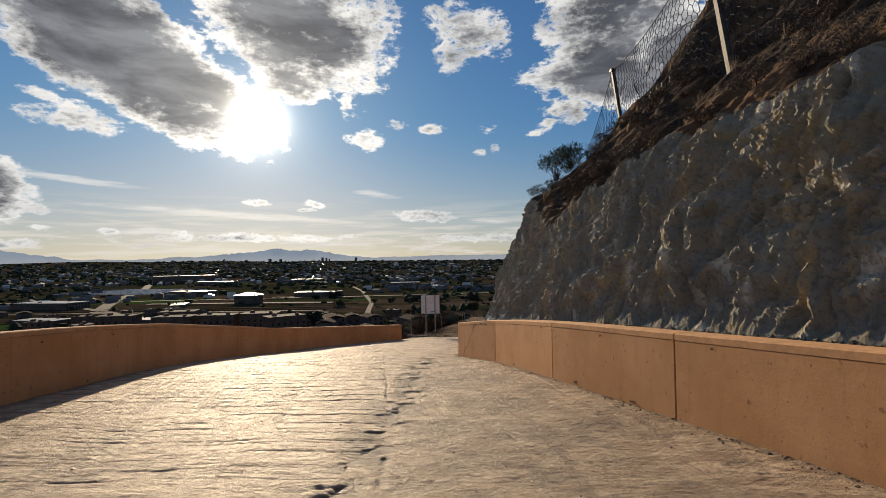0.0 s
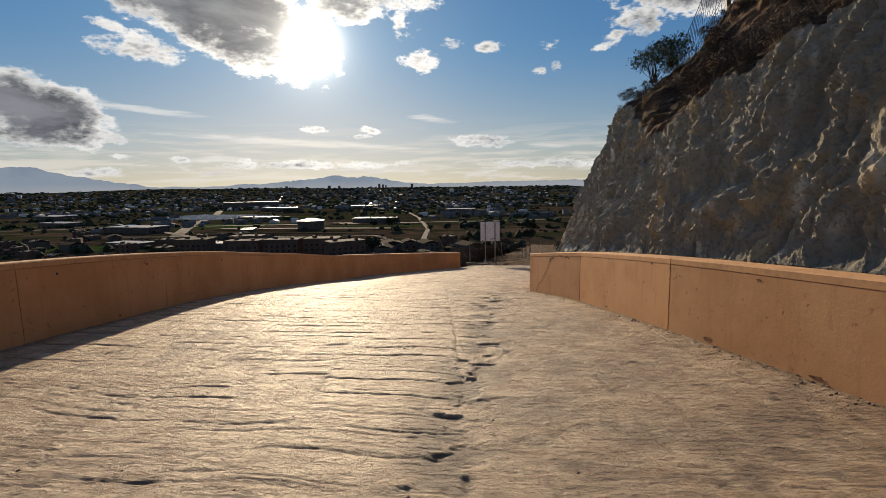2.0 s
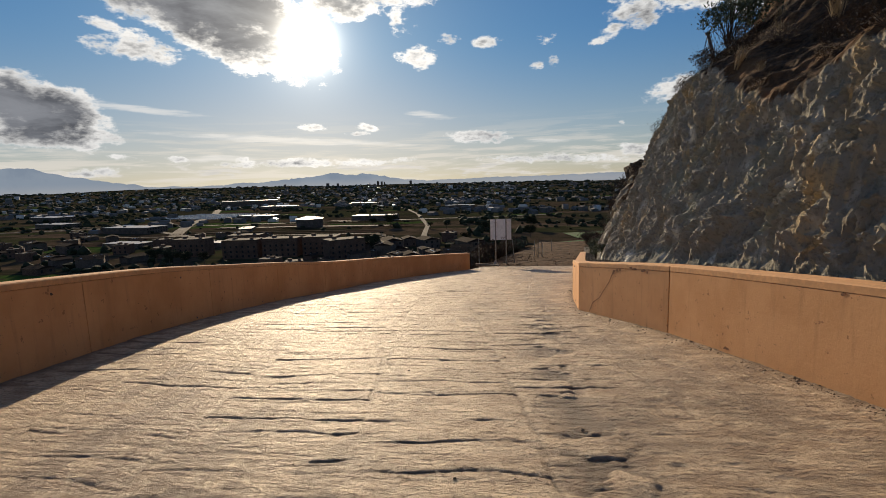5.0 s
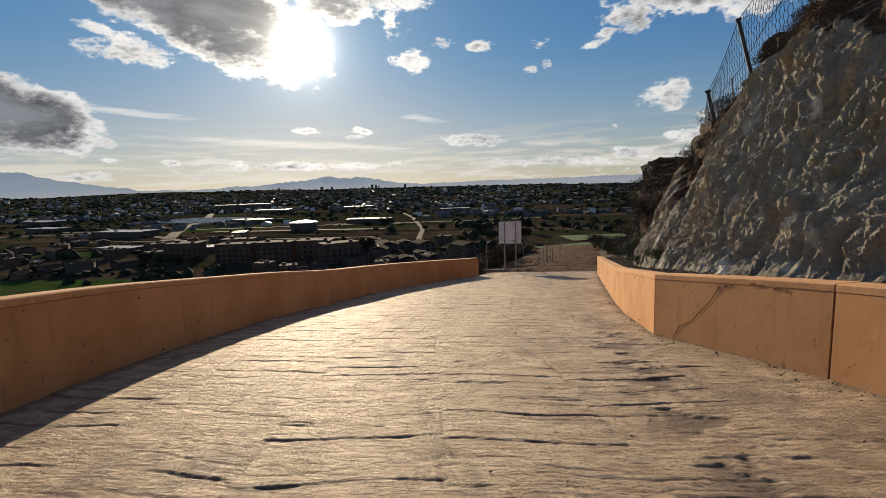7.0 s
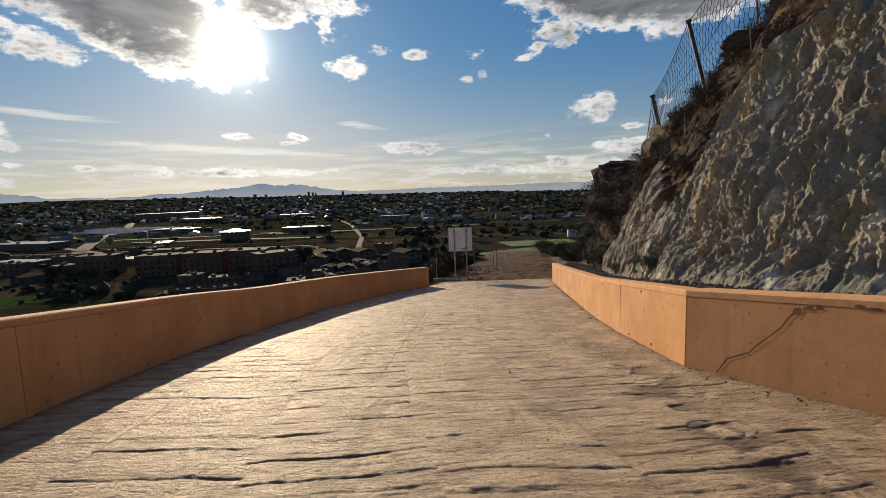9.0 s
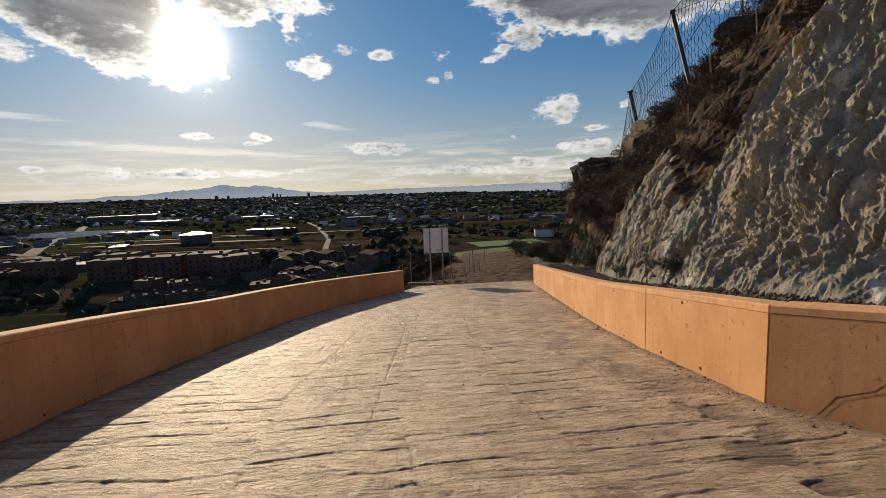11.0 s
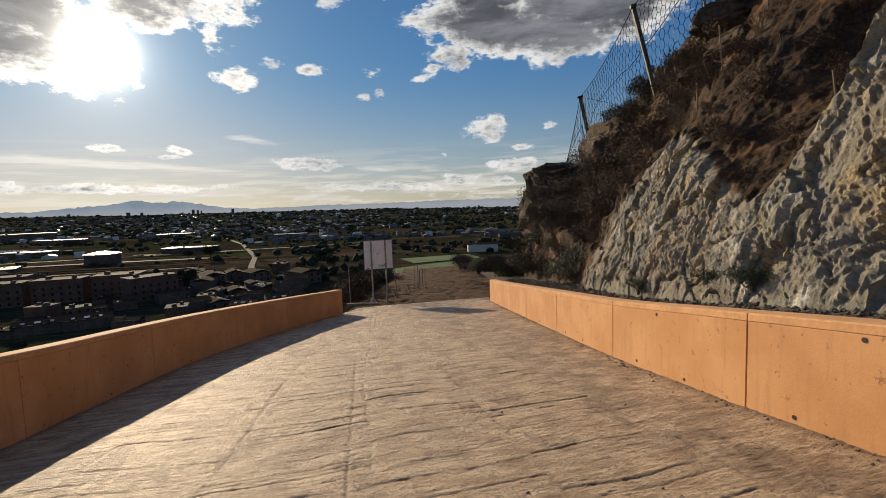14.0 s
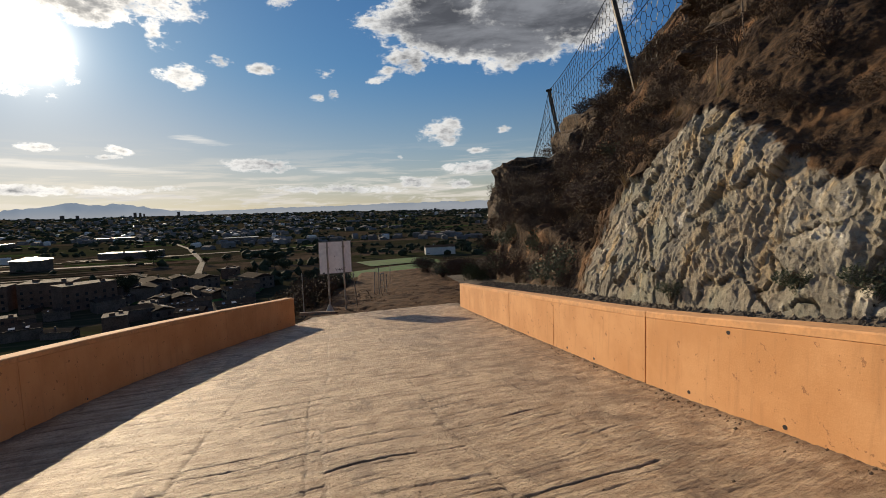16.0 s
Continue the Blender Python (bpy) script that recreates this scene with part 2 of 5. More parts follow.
def make_rock():
    """Grey marl with fine fins and ochre seams low on the face, brown soil and dry litter higher up."""
    mat, N, b = material("weathered_marl_rock", 0.92, 0, 0.2)
    v = obj_vec(N)
    ribs = N.noise(N.scaled(v, 1.6, 1.6, 0.55), 2.4, 9, 0.68, 0.4)
    sharp = N.n("ShaderNodeTexNoise", {"Vector": N.scaled(v, 1.0, 1.0, 0.5), "Scale": 3.6, "Detail": 9.0, "Roughness": 0.66, "Lacunarity": 2.2}, noise_type="RIDGED_MULTIFRACTAL", normalize=True).outputs[0]
    fine = N.noise(v, 16, 8, 0.7)
    grain = N.noise(v, 48, 6, 0.75)
    big = N.noise(v, 0.5, 4, 0.6)
    seam = N.noise(N.scaled(v, 1.0, 1.0, 0.28), 1.5, 6, 0.62, 0.5)
    cleft_shade = N.n("ShaderNodeAttribute", attribute_name="cleft_shade").outputs["Fac"]
    rock = N.mix(N.step(N.m("MULTIPLY_ADD", sharp, 0.5, N.m("MULTIPLY", ribs, 0.5)), 0.28, 0.58), (0.27, 0.25, 0.20), (0.72, 0.68, 0.56))
    rock = N.mix(N.m("MULTIPLY", N.step(seam, 0.55, 0.64), 0.65), rock, (0.52, 0.385, 0.20))
    rock = N.mix(N.m("MULTIPLY", N.step(big, 0.54, 0.64), 0.4), rock, (0.36, 0.275, 0.165))
    rock = N.mix(N.m("MULTIPLY", N.step(fine, 0.50, 0.60), 0.6), rock, (0.15, 0.133, 0.10))
    rock = N.mix(N.m("MULTIPLY", N.step(N.noise(v, 1.1, 4), 0.53, 0.66), 0.35), rock, (0.27, 0.30, 0.235))
    # shade in hollows and clefts, painted into the rock colour
    rock = N.mix(N.m("MULTIPLY", cleft_shade, 0.7), rock, (0.085, 0.07, 0.05))
    soil = N.mix(N.step(fine, 0.38, 0.66), (0.032, 0.021, 0.013), (0.10, 0.060, 0.032))
    soil = N.mix(N.m("MULTIPLY", N.step(big, 0.50, 0.60), 0.65), soil, (0.22, 0.12, 0.055))
    mask = N.n("ShaderNodeAttribute", attribute_name="soil").outputs["Fac"]
    mask = N.step(N.m("MULTIPLY_ADD", N.m("SUBTRACT", ribs, 0.5), 1.1, mask), 0.4, 0.6)
    link(N, N.mix(mask, rock, soil), b, "Base Color")
    h = N.m("MULTIPLY_ADD", fine, 0.55, N.m("MULTIPLY_ADD", sharp, 0.7, N.m("MULTIPLY", grain, 0.22)))
    bump(N, b, h, 1.0, 0.055)
    return mat


def make_ground():
    """The plain: fields, scrub and earth, patch by patch."""
    mat, N, b = material("valley_fields", 1.0, 0, 0.0)
    v = obj_vec(N)
    warp = N.n("ShaderNodeVectorMath", {0: v, 1: N.n("ShaderNodeVectorMath", {0: N.n("ShaderNodeTexNoise", {"Vector": v, "Scale": 0.012}).outputs["Color"], 3: 40.0}, operation="SCALE").outputs[0]}, operation="ADD").outputs[0]
    cell = N.n("ShaderNodeTexVoronoi", {"Vector": N.scaled(warp, 0.011, 0.028, 0), "Scale": 1.0, "Randomness": 0.8}, distance="CHEBYCHEV")
    pick = N.n("ShaderNodeSeparateColor", {0: cell.outputs["Color"]}).outputs[0]
    ramp = N.n("ShaderNodeValToRGB", {0: pick})
    ramp.color_ramp.interpolation = "CONSTANT"
    stops = ((0.0, (0.036, 0.035, 0.021)), (0.25, (0.080, 0.058, 0.039)), (0.42, (0.040, 0.046, 0.021)), (0.58, (0.105, 0.075, 0.052)), (0.70, (0.032, 0.034, 0.019)), (0.86, (0.045, 0.09, 0.02)), (0.93, (0.068, 0.052, 0.036)))
    els = ramp.color_ramp.elements
    els[0].position, els[0].color = stops[0][0], (*stops[0][1], 1)
    els[1].position, els[1].color = stops[1][0], (*stops[1][1], 1)
    for p, c in stops[2:]:
        els.new(p).color = (*c, 1)
    f = N.noise(v, 0.09, 8, 0.7)
    rows = N.noise(N.scaled(v, 0.02, 0.35, 0.1), 1.0, 4)
    col = N.mix(N.m("MULTIPLY", N.step(f, 0.42, 0.62), 0.7), ramp.outputs[0], (0.032, 0.032, 0.019))
    col = N.mix(N.m("MULTIPLY", N.step(rows, 0.5, 0.66), 0.5), col, (0.11, 0.083, 0.055))
    link(N, col, b, "Base Color")
    return mat


CONCRETE, PAINT, ROCK, FIELDS = make_concrete(), make_wall_paint(), make_rock(), make_ground()
COPING = plain("ochre_painted_coping", (0.62, 0.335, 0.15), 0.85, 0, 0.14, 3, 0.004)
GRAVEL = plain("grey_gravel", (0.13, 0.11, 0.085), 0.95, 0, 0.45, 9, 0.03, spec=0.15)
DIRT = plain("brown_dirt_track", (0.105, 0.062, 0.035), 0.95, 0, 0.5, 1.6, 0.05, spec=0.08)
CORE = plain("joint_filler", (0.10, 0.05, 0.026), 0.9, 0, 0.3, 12)
POST_STEEL = plain("dull_post_steel", (0.15, 0.14, 0.125), 0.65, 0.3, 0.4, 5)
STEEL = plain("galvanised_steel", (0.30, 0.29, 0.27), 0.5, 0.8, 0.3, 5)
WIRE = plain("dark_wire", (0.07, 0.07, 0.068), 0.55, 0.7, 0.2, 5)
BOARD = plain("white_sign_back", (0.86, 0.85, 0.83), 0.5, 0.0, 0.10, 1.5)
MARK = plain("dark_marker", (0.05, 0.045, 0.045), 0.6, 0, 0.2, 5)

# ---- geometry helpers ----


def hash01(i, j, k, seed):
    h = (i.astype(np.int64) * 374761393 + j.astype(np.int64) * 668265263 + k.astype(np.int64) * 2147483647 + seed * 974711) & 0xFFFFFFFF
    h = ((h ^ (h >> 13)) * 1274126177) & 0xFFFFFFFF
    h = ((h ^ (h >> 15)) * 2246822519) & 0xFFFFFFFF
    return ((h ^ (h >> 16)) & 0xFFFFFF) / float(0xFFFFFF)


def vnoise(x, y, z=None, seed=0):
    """Smooth value noise, 0 to 1, on arrays."""
    x, y = np.asarray(x, float), np.asarray(y, float)
    z = np.zeros_like(x) if z is None else np.asarray(z, float)
    i, j, k = np.floor(x), np.floor(y), np.floor(z)
    u, v, w = [(lambda q: q * q * (3 - 2 * q))(a - b) for a, b in ((x, i), (y, j), (z, k))]
    c = lambda a, b, d: hash01(i + a, j + b, k + d, seed)
    lo = (c(0, 0, 0) * (1 - u) + c(1, 0, 0) * u) * (1 - v) + (c(0, 1, 0) * (1 - u) + c(1, 1, 0) * u) * v
    hi = (c(0, 0, 1) * (1 - u) + c(1, 0, 1) * u) * (1 - v) + (c(0, 1, 1) * (1 - u) + c(1, 1, 1) * u) * v
    return lo * (1 - w) + hi * w


def fbm(x, y, z=None, octaves=4, seed=0, gain=0.5):
    total, amp, norm, f = 0.0, 1.0, 0.0, 1.0
    for o in range(octaves):
        total = total + amp * vnoise(np.asarray(x) * f, np.asarray(y) * f, None if z is None else np.asarray(z) * f, seed + 17 * o)
        norm, amp, f = norm + amp, amp * gain, f * 2.03
    return total / norm


def facets(x, y, seed=0, tilt=0.5):
    """Broken planes: each cell has its own height and slant; with the distance to the cell's border."""
    i, j = np.floor(x), np.floor(y)
    d1, d2, h = np.full(x.shape, 9.0), np.full(x.shape, 9.0), np.zeros(x.shape)
    for a in (-1, 0, 1):
        for c in (-1, 0, 1):
            zero = np.zeros_like(i)
            r = [hash01(i + a, j + c, zero + k, seed) for k in range(5)]
            px, py = i + a + r[0], j + c + r[1]
            d = np.abs(px - x) * 0.85 + np.abs(py - y) * 0.6 + np.hypot(px - x, py - y) * 0.35
            hh = r[2] - 0.5 + tilt * ((r[3] - 0.5) * (x - px) + (r[4] - 0.5) * (y - py)) * 2
            closer = d < d1
            d2 = np.where(closer, d1, np.minimum(d2, d))
            h = np.where(closer, hh, h)
            d1 = np.where(closer, d, d1)
    return h, d2 - d1


def cells(x, y, seed=0):
    """Distance to the nearest and second nearest of scattered seeds."""
    i, j = np.floor(x), np.floor(y)
    d1, d2, who = np.full(x.shape, 9.0), np.full(x.shape, 9.0), np.zeros(x.shape)
    for a in (-1, 0, 1):
        for c in (-1, 0, 1):
            zero = np.zeros_like(i)
            px, py = i + a + hash01(i + a, j + c, zero, seed), j + c + hash01(i + a, j + c, zero + 1, seed)
            d = np.hypot(px - x, py - y)
            idn = hash01(i + a, j + c, zero + 2, seed)
            closer = d < d1
            d2 = np.where(closer, d1, np.minimum(d2, d))
            who = np.where(closer, idn, who)
            d1 = np.where(closer, d, d1)
    return d1, d2, who


def sheet(name, P, mat, smooth=True, parent=None, closed=False):
    """A mesh from a grid of points P[rows, cols, 3]."""
    r, c = P.shape[:2]
    me = bpy.data.meshes.new(name)
    idx = np.arange(r * c).reshape(r, c)
    if closed:
        idx = np.concatenate([idx, idx[:, :1]], 1)
    q = np.stack([idx[:-1, :-1], idx[:-1, 1:], idx[1:, 1:], idx[1:, :-1]], -1).reshape(-1, 4)
    me.vertices.add(r * c)
    me.vertices.foreach_set("co", np.ascontiguousarray(P, dtype=np.float32).ravel())
    me.loops.add(q.size)
    me.loops.foreach_set("vertex_index", q.ravel().astype(np.int32))
    me.polygons.add(len(q))
    me.polygons.foreach_set("loop_start", np.arange(0, q.size, 4, dtype=np.int32))
    me.update(calc_edges=True)
    me.polygons.foreach_set("use_smooth", np.full(len(q), smooth))
    me.materials.append(mat)
    ob = new(name, me)
    ob.parent = parent
    return ob


def raw(name, verts, faces, mat, parent=None, smooth=False, label=""):
    me = bpy.data.meshes.new(name)
    me.from_pydata([tuple(map(float, v)) for v in verts], [], [tuple(int(i) for i in f) for f in faces])
    me.polygons.foreach_set("use_smooth", [smooth] * len(me.polygons))
    me.materials.append(mat)
    ob = new(name, me)
    ob.parent = parent
    return tagged(ob, label)


def part(name, bm, mat, parent, label="", smooth=False):
    me = bpy.data.meshes.new(name)
    bmesh.ops.recalc_face_normals(bm, faces=bm.faces)
    bm.to_mesh(me)
    bm.free()
    if smooth:
        me.polygons.foreach_set("use_smooth", [True] * len(me.polygons))
    me.materials.append(mat)
    ob = new(name, me)
    ob.parent = parent
    return tagged(ob, label)


def box_bm(sx, sy, sz, at=(0, 0, 0), bevel=0.0, turn=None):
    bm = bmesh.new()
    m = Matrix.Translation(at) @ (turn or Matrix()) @ Matrix.Diagonal((sx, sy, sz, 1))
    bmesh.ops.create_cube(bm, size=1.0, matrix=m)
    if bevel:
        bmesh.ops.bevel(bm, geom=bm.edges[:], offset=bevel, segments=2, profile=0.5, affect="EDGES")
    return bm


def rod_bm(a, b, r, sides=8, r2=None):
    a, b = Vector(a), Vector(b)
    bm = bmesh.new()
    turn = (b - a).to_track_quat("Z", "Y").to_matrix().to_4x4()
    bmesh.ops.create_cone(bm, cap_ends=True, segments=sides, radius1=r, radius2=r if r2 is None else r2, depth=(b - a).length, matrix=Matrix.Translation((a + b) / 2) @ turn)
    return bm


def empty(name, at=(0, 0, 0), rz=0.0):
    ob = new(name)
    ob.matrix_world = pose(*at, 0, 0, rz)
    return ob


def lerp(x, table):
    xs, ys = zip(*table)
    return np.interp(x, xs, ys)


def smooth_lerp(x, table, r=0.8):
    """lerp, rounded over r metres."""
    return sum(lerp(np.asarray(x, float) + d * r, table) for d in (-1, -0.5, 0, 0.5, 1)) / 5


# ---- plan of the ramp ----
GRADE = [(-40, 2.6), (0, -0.53), (5.3, -0.97), (9, -1.26), (12.2, -1.62), (15, -2.05), (18, -2.5), (21.1, -3.02), (34.5, -4.78), (36, -4.92), (60, -6.3), (90, -9)]
LEFT = [(-40, -1.2), (0, -3.35), (7.4, -3.92), (10, -4.12), (13, -4.5), (17, -4.75), (20, -4.7), (23, -4.45), (26, -3.9), (29, -2.98), (32, -1.8), (34.6, -0.55), (37, 0.7)]
RIGHT_UP = [(-40, 17.4), (6.14, 5.13), (9.0, 4.37), (12.1, 3.68), (14.9, 2.87)]
RIGHT_DOWN = [(14.9, 2.87), (17.8, 3.18), (21.1, 3.78), (28, 5.02), (35.0, 6.28)]
WALL_H = 1.0


def grade(y):
    return smooth_lerp(y, GRADE, 1.0)


def left_x(y):
    return smooth_lerp(y, LEFT, 1.2)


def right_x(y):
    return np.where(np.asarray(y) < 14.9, lerp(y, RIGHT_UP), smooth_lerp(y, [(12, 2.56)] + RIGHT_DOWN + [(80, 14.3)], 0.5))


def make_road():
    ys = np.concatenate([np.arange(-12, 1.5, 0.15), np.arange(1.5, 21, 0.0135), np.arange(21, 26, 0.025), np.arange(26, 36.4, 0.06)])
    s = np.linspace(0, 1, 330)
    X = np.empty((len(ys), len(s)))
    lx, rx = left_x(ys) - 0.12, right_x(ys) + 0.12
    X[:] = lx[:, None] + (rx - lx)[:, None] * s
    Y = np.repeat(ys[:, None], len(s), 1)
    # the end of the slab runs a little askew
    Z = grade(Y)
    # strips of brushed concrete laid side by side, their seams wander
    wob = (fbm(Y * 0.5, X * 0.2, seed=3) - 0.5) * 0.2
    lane = (X - smooth_lerp(Y, [(-12, 2.45), (9.7, -0.05), (14.5, -0.62), (16.5, -0.78), (23, -0.36), (36, 0.9)], 0.6) + wob) / 1.35
    li = np.floor(lane)
    lf = lane - li
    # straight saw cut along the lower stretch
    cut = np.exp(-((X + 0.99 - 0.06 * (Y - 16)) / 0.012) ** 2) * np.clip((Y - 14.9) / 0.4, 0, 1) * np.clip((23.5 - Y) / 0.4, 0, 1)
    seam = np.exp(-((np.minimum(lf, 1 - lf) * 1.35) / 0.02) ** 2)
    seam = seam * np.clip((fbm(Y * 1.5, X * 1.5, seed=26, octaves=3) - 0.36) * 4, 0, 1)
    tone = hash01(li, li * 0, li * 0, 5)
    # cross grooves, broken and uneven, each strip on its own
    ph = Y + (fbm(X * 0.8, Y * 0.5, seed=8, octaves=4) - 0.5) * 0.3 + 0.05 * (X - li * 1.35) * (tone - 0.5) * 4 + tone * 3.1
    groove, scratch, tread = 0.0, 0.0, 0.0
    for gap, wide, seed, deep in ((0.37, 0.012, 11, 1.0), (0.125, 0.010, 14, 0.0)):
        k = np.floor(ph / gap)
        off = 0.25 + 0.5 * hash01(k, li, li * 0, seed)
        fr = ph / gap - k
        d = np.abs(fr - off) * gap
        on = np.clip((fbm(X * 0.75 + hash01(k, li, li * 0, seed + 1) * 50, k * 3.7, seed=seed + 2, octaves=3) - (0.475 if deep else 0.50)) * 10, 0, 1)
        line = np.exp(-(d / (wide * (0.6 + 0.9 * fbm(X * 4, Y * 4, seed=seed + 3)))) ** 2) * on
        if deep:
            groove = line
            tread = (0.35 + 0.65 * on) * (1 - np.mod(fr - off, 1.0))
        else:
            scratch = line
    coarse = (fbm(X * 1.4, Y * 5.0, seed=21, octaves=4) - 0.5)
    lump = (fbm(X * 3.0, Y * 4.0, seed=22, octaves=4) - 0.5)
    pits = np.clip(fbm(X * 6, Y * 6, seed=31, octaves=4) - 0.70, 0, 1)
    rough_right = np.clip((X - 1.6) / 2.0, 0, 1)
    streak = np.exp(-((X - 1.68 - 0.055 * (Y - 6) + (fbm(Y * 0.6, Y * 0, seed=16) - 0.5) * 0.5) / 0.27) ** 2) * np.clip((fbm(X * 3.5, Y * 4.5, seed=17, octaves=4) - 0.43) * 12, 0, 1) * np.clip((17.5 - Y) / 3, 0.15, 1)
    crust = fbm(X * 9, Y * 17, seed=41, octaves=3, gain=0.8) - 0.5
    plain_right = 1 - 0.8 * np.clip((X - 1.9 - 0.12 * (Y - 8) * (Y < 14.9) + (fbm(Y * 1.1, X * 0.6, seed=24, octaves=3) - 0.5) * 1.2) / 0.25, 0, 1)
    groove, scratch, tread = groove * plain_right, scratch * plain_right, tread * plain_right
    Z = Z - 0.009 * groove + 0.006 * tread - 0.010 * seam - 0.008 * scratch + 0.016 * crust - 0.020 * streak + 0.015 * coarse + 0.010 * lump - 0.05 * pits + 0.03 * (fbm(X * 0.35, Y * 0.35, seed=40) - 0.5)
    Z = Z + 0.006 * (tone - 0.5) - 0.012 * cut
    gritty = 1 - plain_right
    Z = Z + gritty * 0.020 * (fbm(X * 13, Y * 15, seed=27, octaves=3, gain=0.8) - 0.5)
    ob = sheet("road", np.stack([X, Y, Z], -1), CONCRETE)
    tagged(ob, "pale rough cast concrete ramp with cross grooves", "road", kind="structure")
    # darker in grooves, seams, cut and pits; dirt streak and gritty stains
    grime_and_dark = np.clip(1.0 * groove + 0.6 * scratch + 0.4 * seam + 0.7 * cut + 1.0 * streak + 3.0 * pits + 0.55 * gritty * np.clip((fbm(X * 2.6, Y * 3.4, seed=28, octaves=5, gain=0.65) - 0.47) * 6, 0, 1) + 0.28 * np.clip(rough_right * (fbm(X * 1.2, Y * 1.2, seed=18, octaves=4) - 0.45) * 4, 0, 1), 0, 1)
    # darker band of uneven width along both parapet feet
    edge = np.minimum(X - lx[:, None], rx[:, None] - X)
    grime_and_dark = np.maximum(grime_and_dark, np.clip(1 - (edge - 0.12) / (0.10 + 0.25 * fbm(X * 3, Y * 3, seed=19)), 0, 1) * 0.8)
    at = ob.data.attributes.new("grime_and_dark", "FLOAT", "POINT")
    at.data.foreach_set("value", grime_and_dark.astype(np.float32).ravel())
    return ob


make_road()


def wall(name, line, y0, y1, side, joints, label, gap=0.013, high=1.0):
    """A parapet along a line: a core, and cast panels with a coping line, each its own piece. side: -1 left of the road, 1 right."""
    thick = 0.32

    def run(a, b, inset, top, low, chamfer, face=0.0):
        n = max(2, int((b - a) / 0.35) + 1)
        ys = np.linspace(a, b, n)
        x = line(ys)
        dx = np.gradient(x, ys)
        nx, ny = side / np.hypot(1, dx), -side * dx / np.hypot(1, dx)
        rows = []
        zt = grade(ys) + top
        prof = [(face + inset, low), (face + inset, -chamfer), (face + inset + chamfer, 0), (thick - inset - chamfer, 0), (thick - inset, -chamfer), (thick - inset, low)]
        for off, dz in prof:
            rows.append(np.stack([x + nx * off, ys + ny * off, zt + dz], -1))
        return np.stack(rows, 1)

    def solid(nm, P, mat, parent):
        r, c = P.shape[:2]
        ob = sheet(nm, P, mat, False, parent, closed=True)
        bm = bmesh.new()
        bm.from_mesh(ob.data)
        bm.verts.ensure_lookup_table()
        bm.faces.new([bm.verts[i] for i in range(c)])
        bm.faces.new([bm.verts[(r - 1) * c + i] for i in range(c)])
        bmesh.ops.recalc_face_normals(bm, faces=bm.faces)
        bm.to_mesh(ob.data)
        bm.free()
        return ob

    core = solid(name, run(y0 + 0.03, y1 - 0.03, 0.02, high - 0.02, -1.6, 0.005), CORE, None)
    tagged(core, label, "wall", kind="structure")
    stops = [y0] + joints + [y1]
    for a, b in zip(stops, stops[1:]):
        solid("panel", run(a + gap, b - gap, 0.0, high - 0.085, -1.6, 0.006), PAINT, core)
        solid("coping", run(a + gap * 0.7, b - gap * 0.7, -0.004, high, -0.081, 0.014), COPING, core)
    return core


WALL_L = wall("wall_left", left_x, -12, 34.6, -1, [-8.4, -5.2, -2, 1.2, 4.5, 7.6, 10.6, 13.9, 17.2, 20.5, 23.8, 27.1, 30.4], "ochre painted concrete parapet curving along the ramp", 0.005, 1.05)
WALL_RU = wall("wall_right_upper", lambda y: lerp(y, RIGHT_UP), -12, 14.9, 1, [-9, -6, -3, 0.1, 3.1, 6.14, 9.05, 12.1], "ochre painted concrete parapet with stained joints below the rock face")
WALL_RD = wall("wall_right_lower", lambda y: smooth_lerp(y, [(12, 2.56)] + RIGHT_DOWN + [(40, 7.18)], 0.5), 14.9, 35.0, 1, [17.8, 21.1, 24.4, 27.6, 30.7, 33.0], "ochre painted concrete parapet beside the lower ramp")

# ---- rock face ----
FOOT = [(-14, 0.75), (8, 0.62), (12, 0.60), (16, 0.75), (20, 0.62), (24, 0.8), (28, 1.3), (34, 1.5), (38, 2.0), (44, 6.5), (56, 16)]
BATTER = [(-14, 0.26), (9, 0.27), (13, 0.38), (17, 0.46), (21, 0.40), (24, 0.55), (30, 0.55), (40, 0.35), (56, 0.6)]
BROW = [(-14, 3.3), (6, 3.1), (8.5, 3.1), (10, 2.95), (12, 2.5), (13.6, 2.8), (15.0, 3.9), (16.7, 4.1), (17.7, 4.1), (18.25, 3.4), (18.65, 2.0), (19.2, 1.55), (20, 1.75), (20.9, 2.5), (22, 3.3), (23.4, 3.1), (24.6, 2.2), (26, 0.9), (31, 1.6), (37, 3.6), (42, 2.0), (56, 0.5)]
UPPER = [(-14, 0.9), (4, 0.9), (9, 0.7), (14, 0.65), (18, 0.8), (22, 1.35), (30, 1.25), (36, 1.0), (44, 0.9), (56, 0.7)]


def ledge_z(y):
    return grade(y) + WALL_H - 0.06


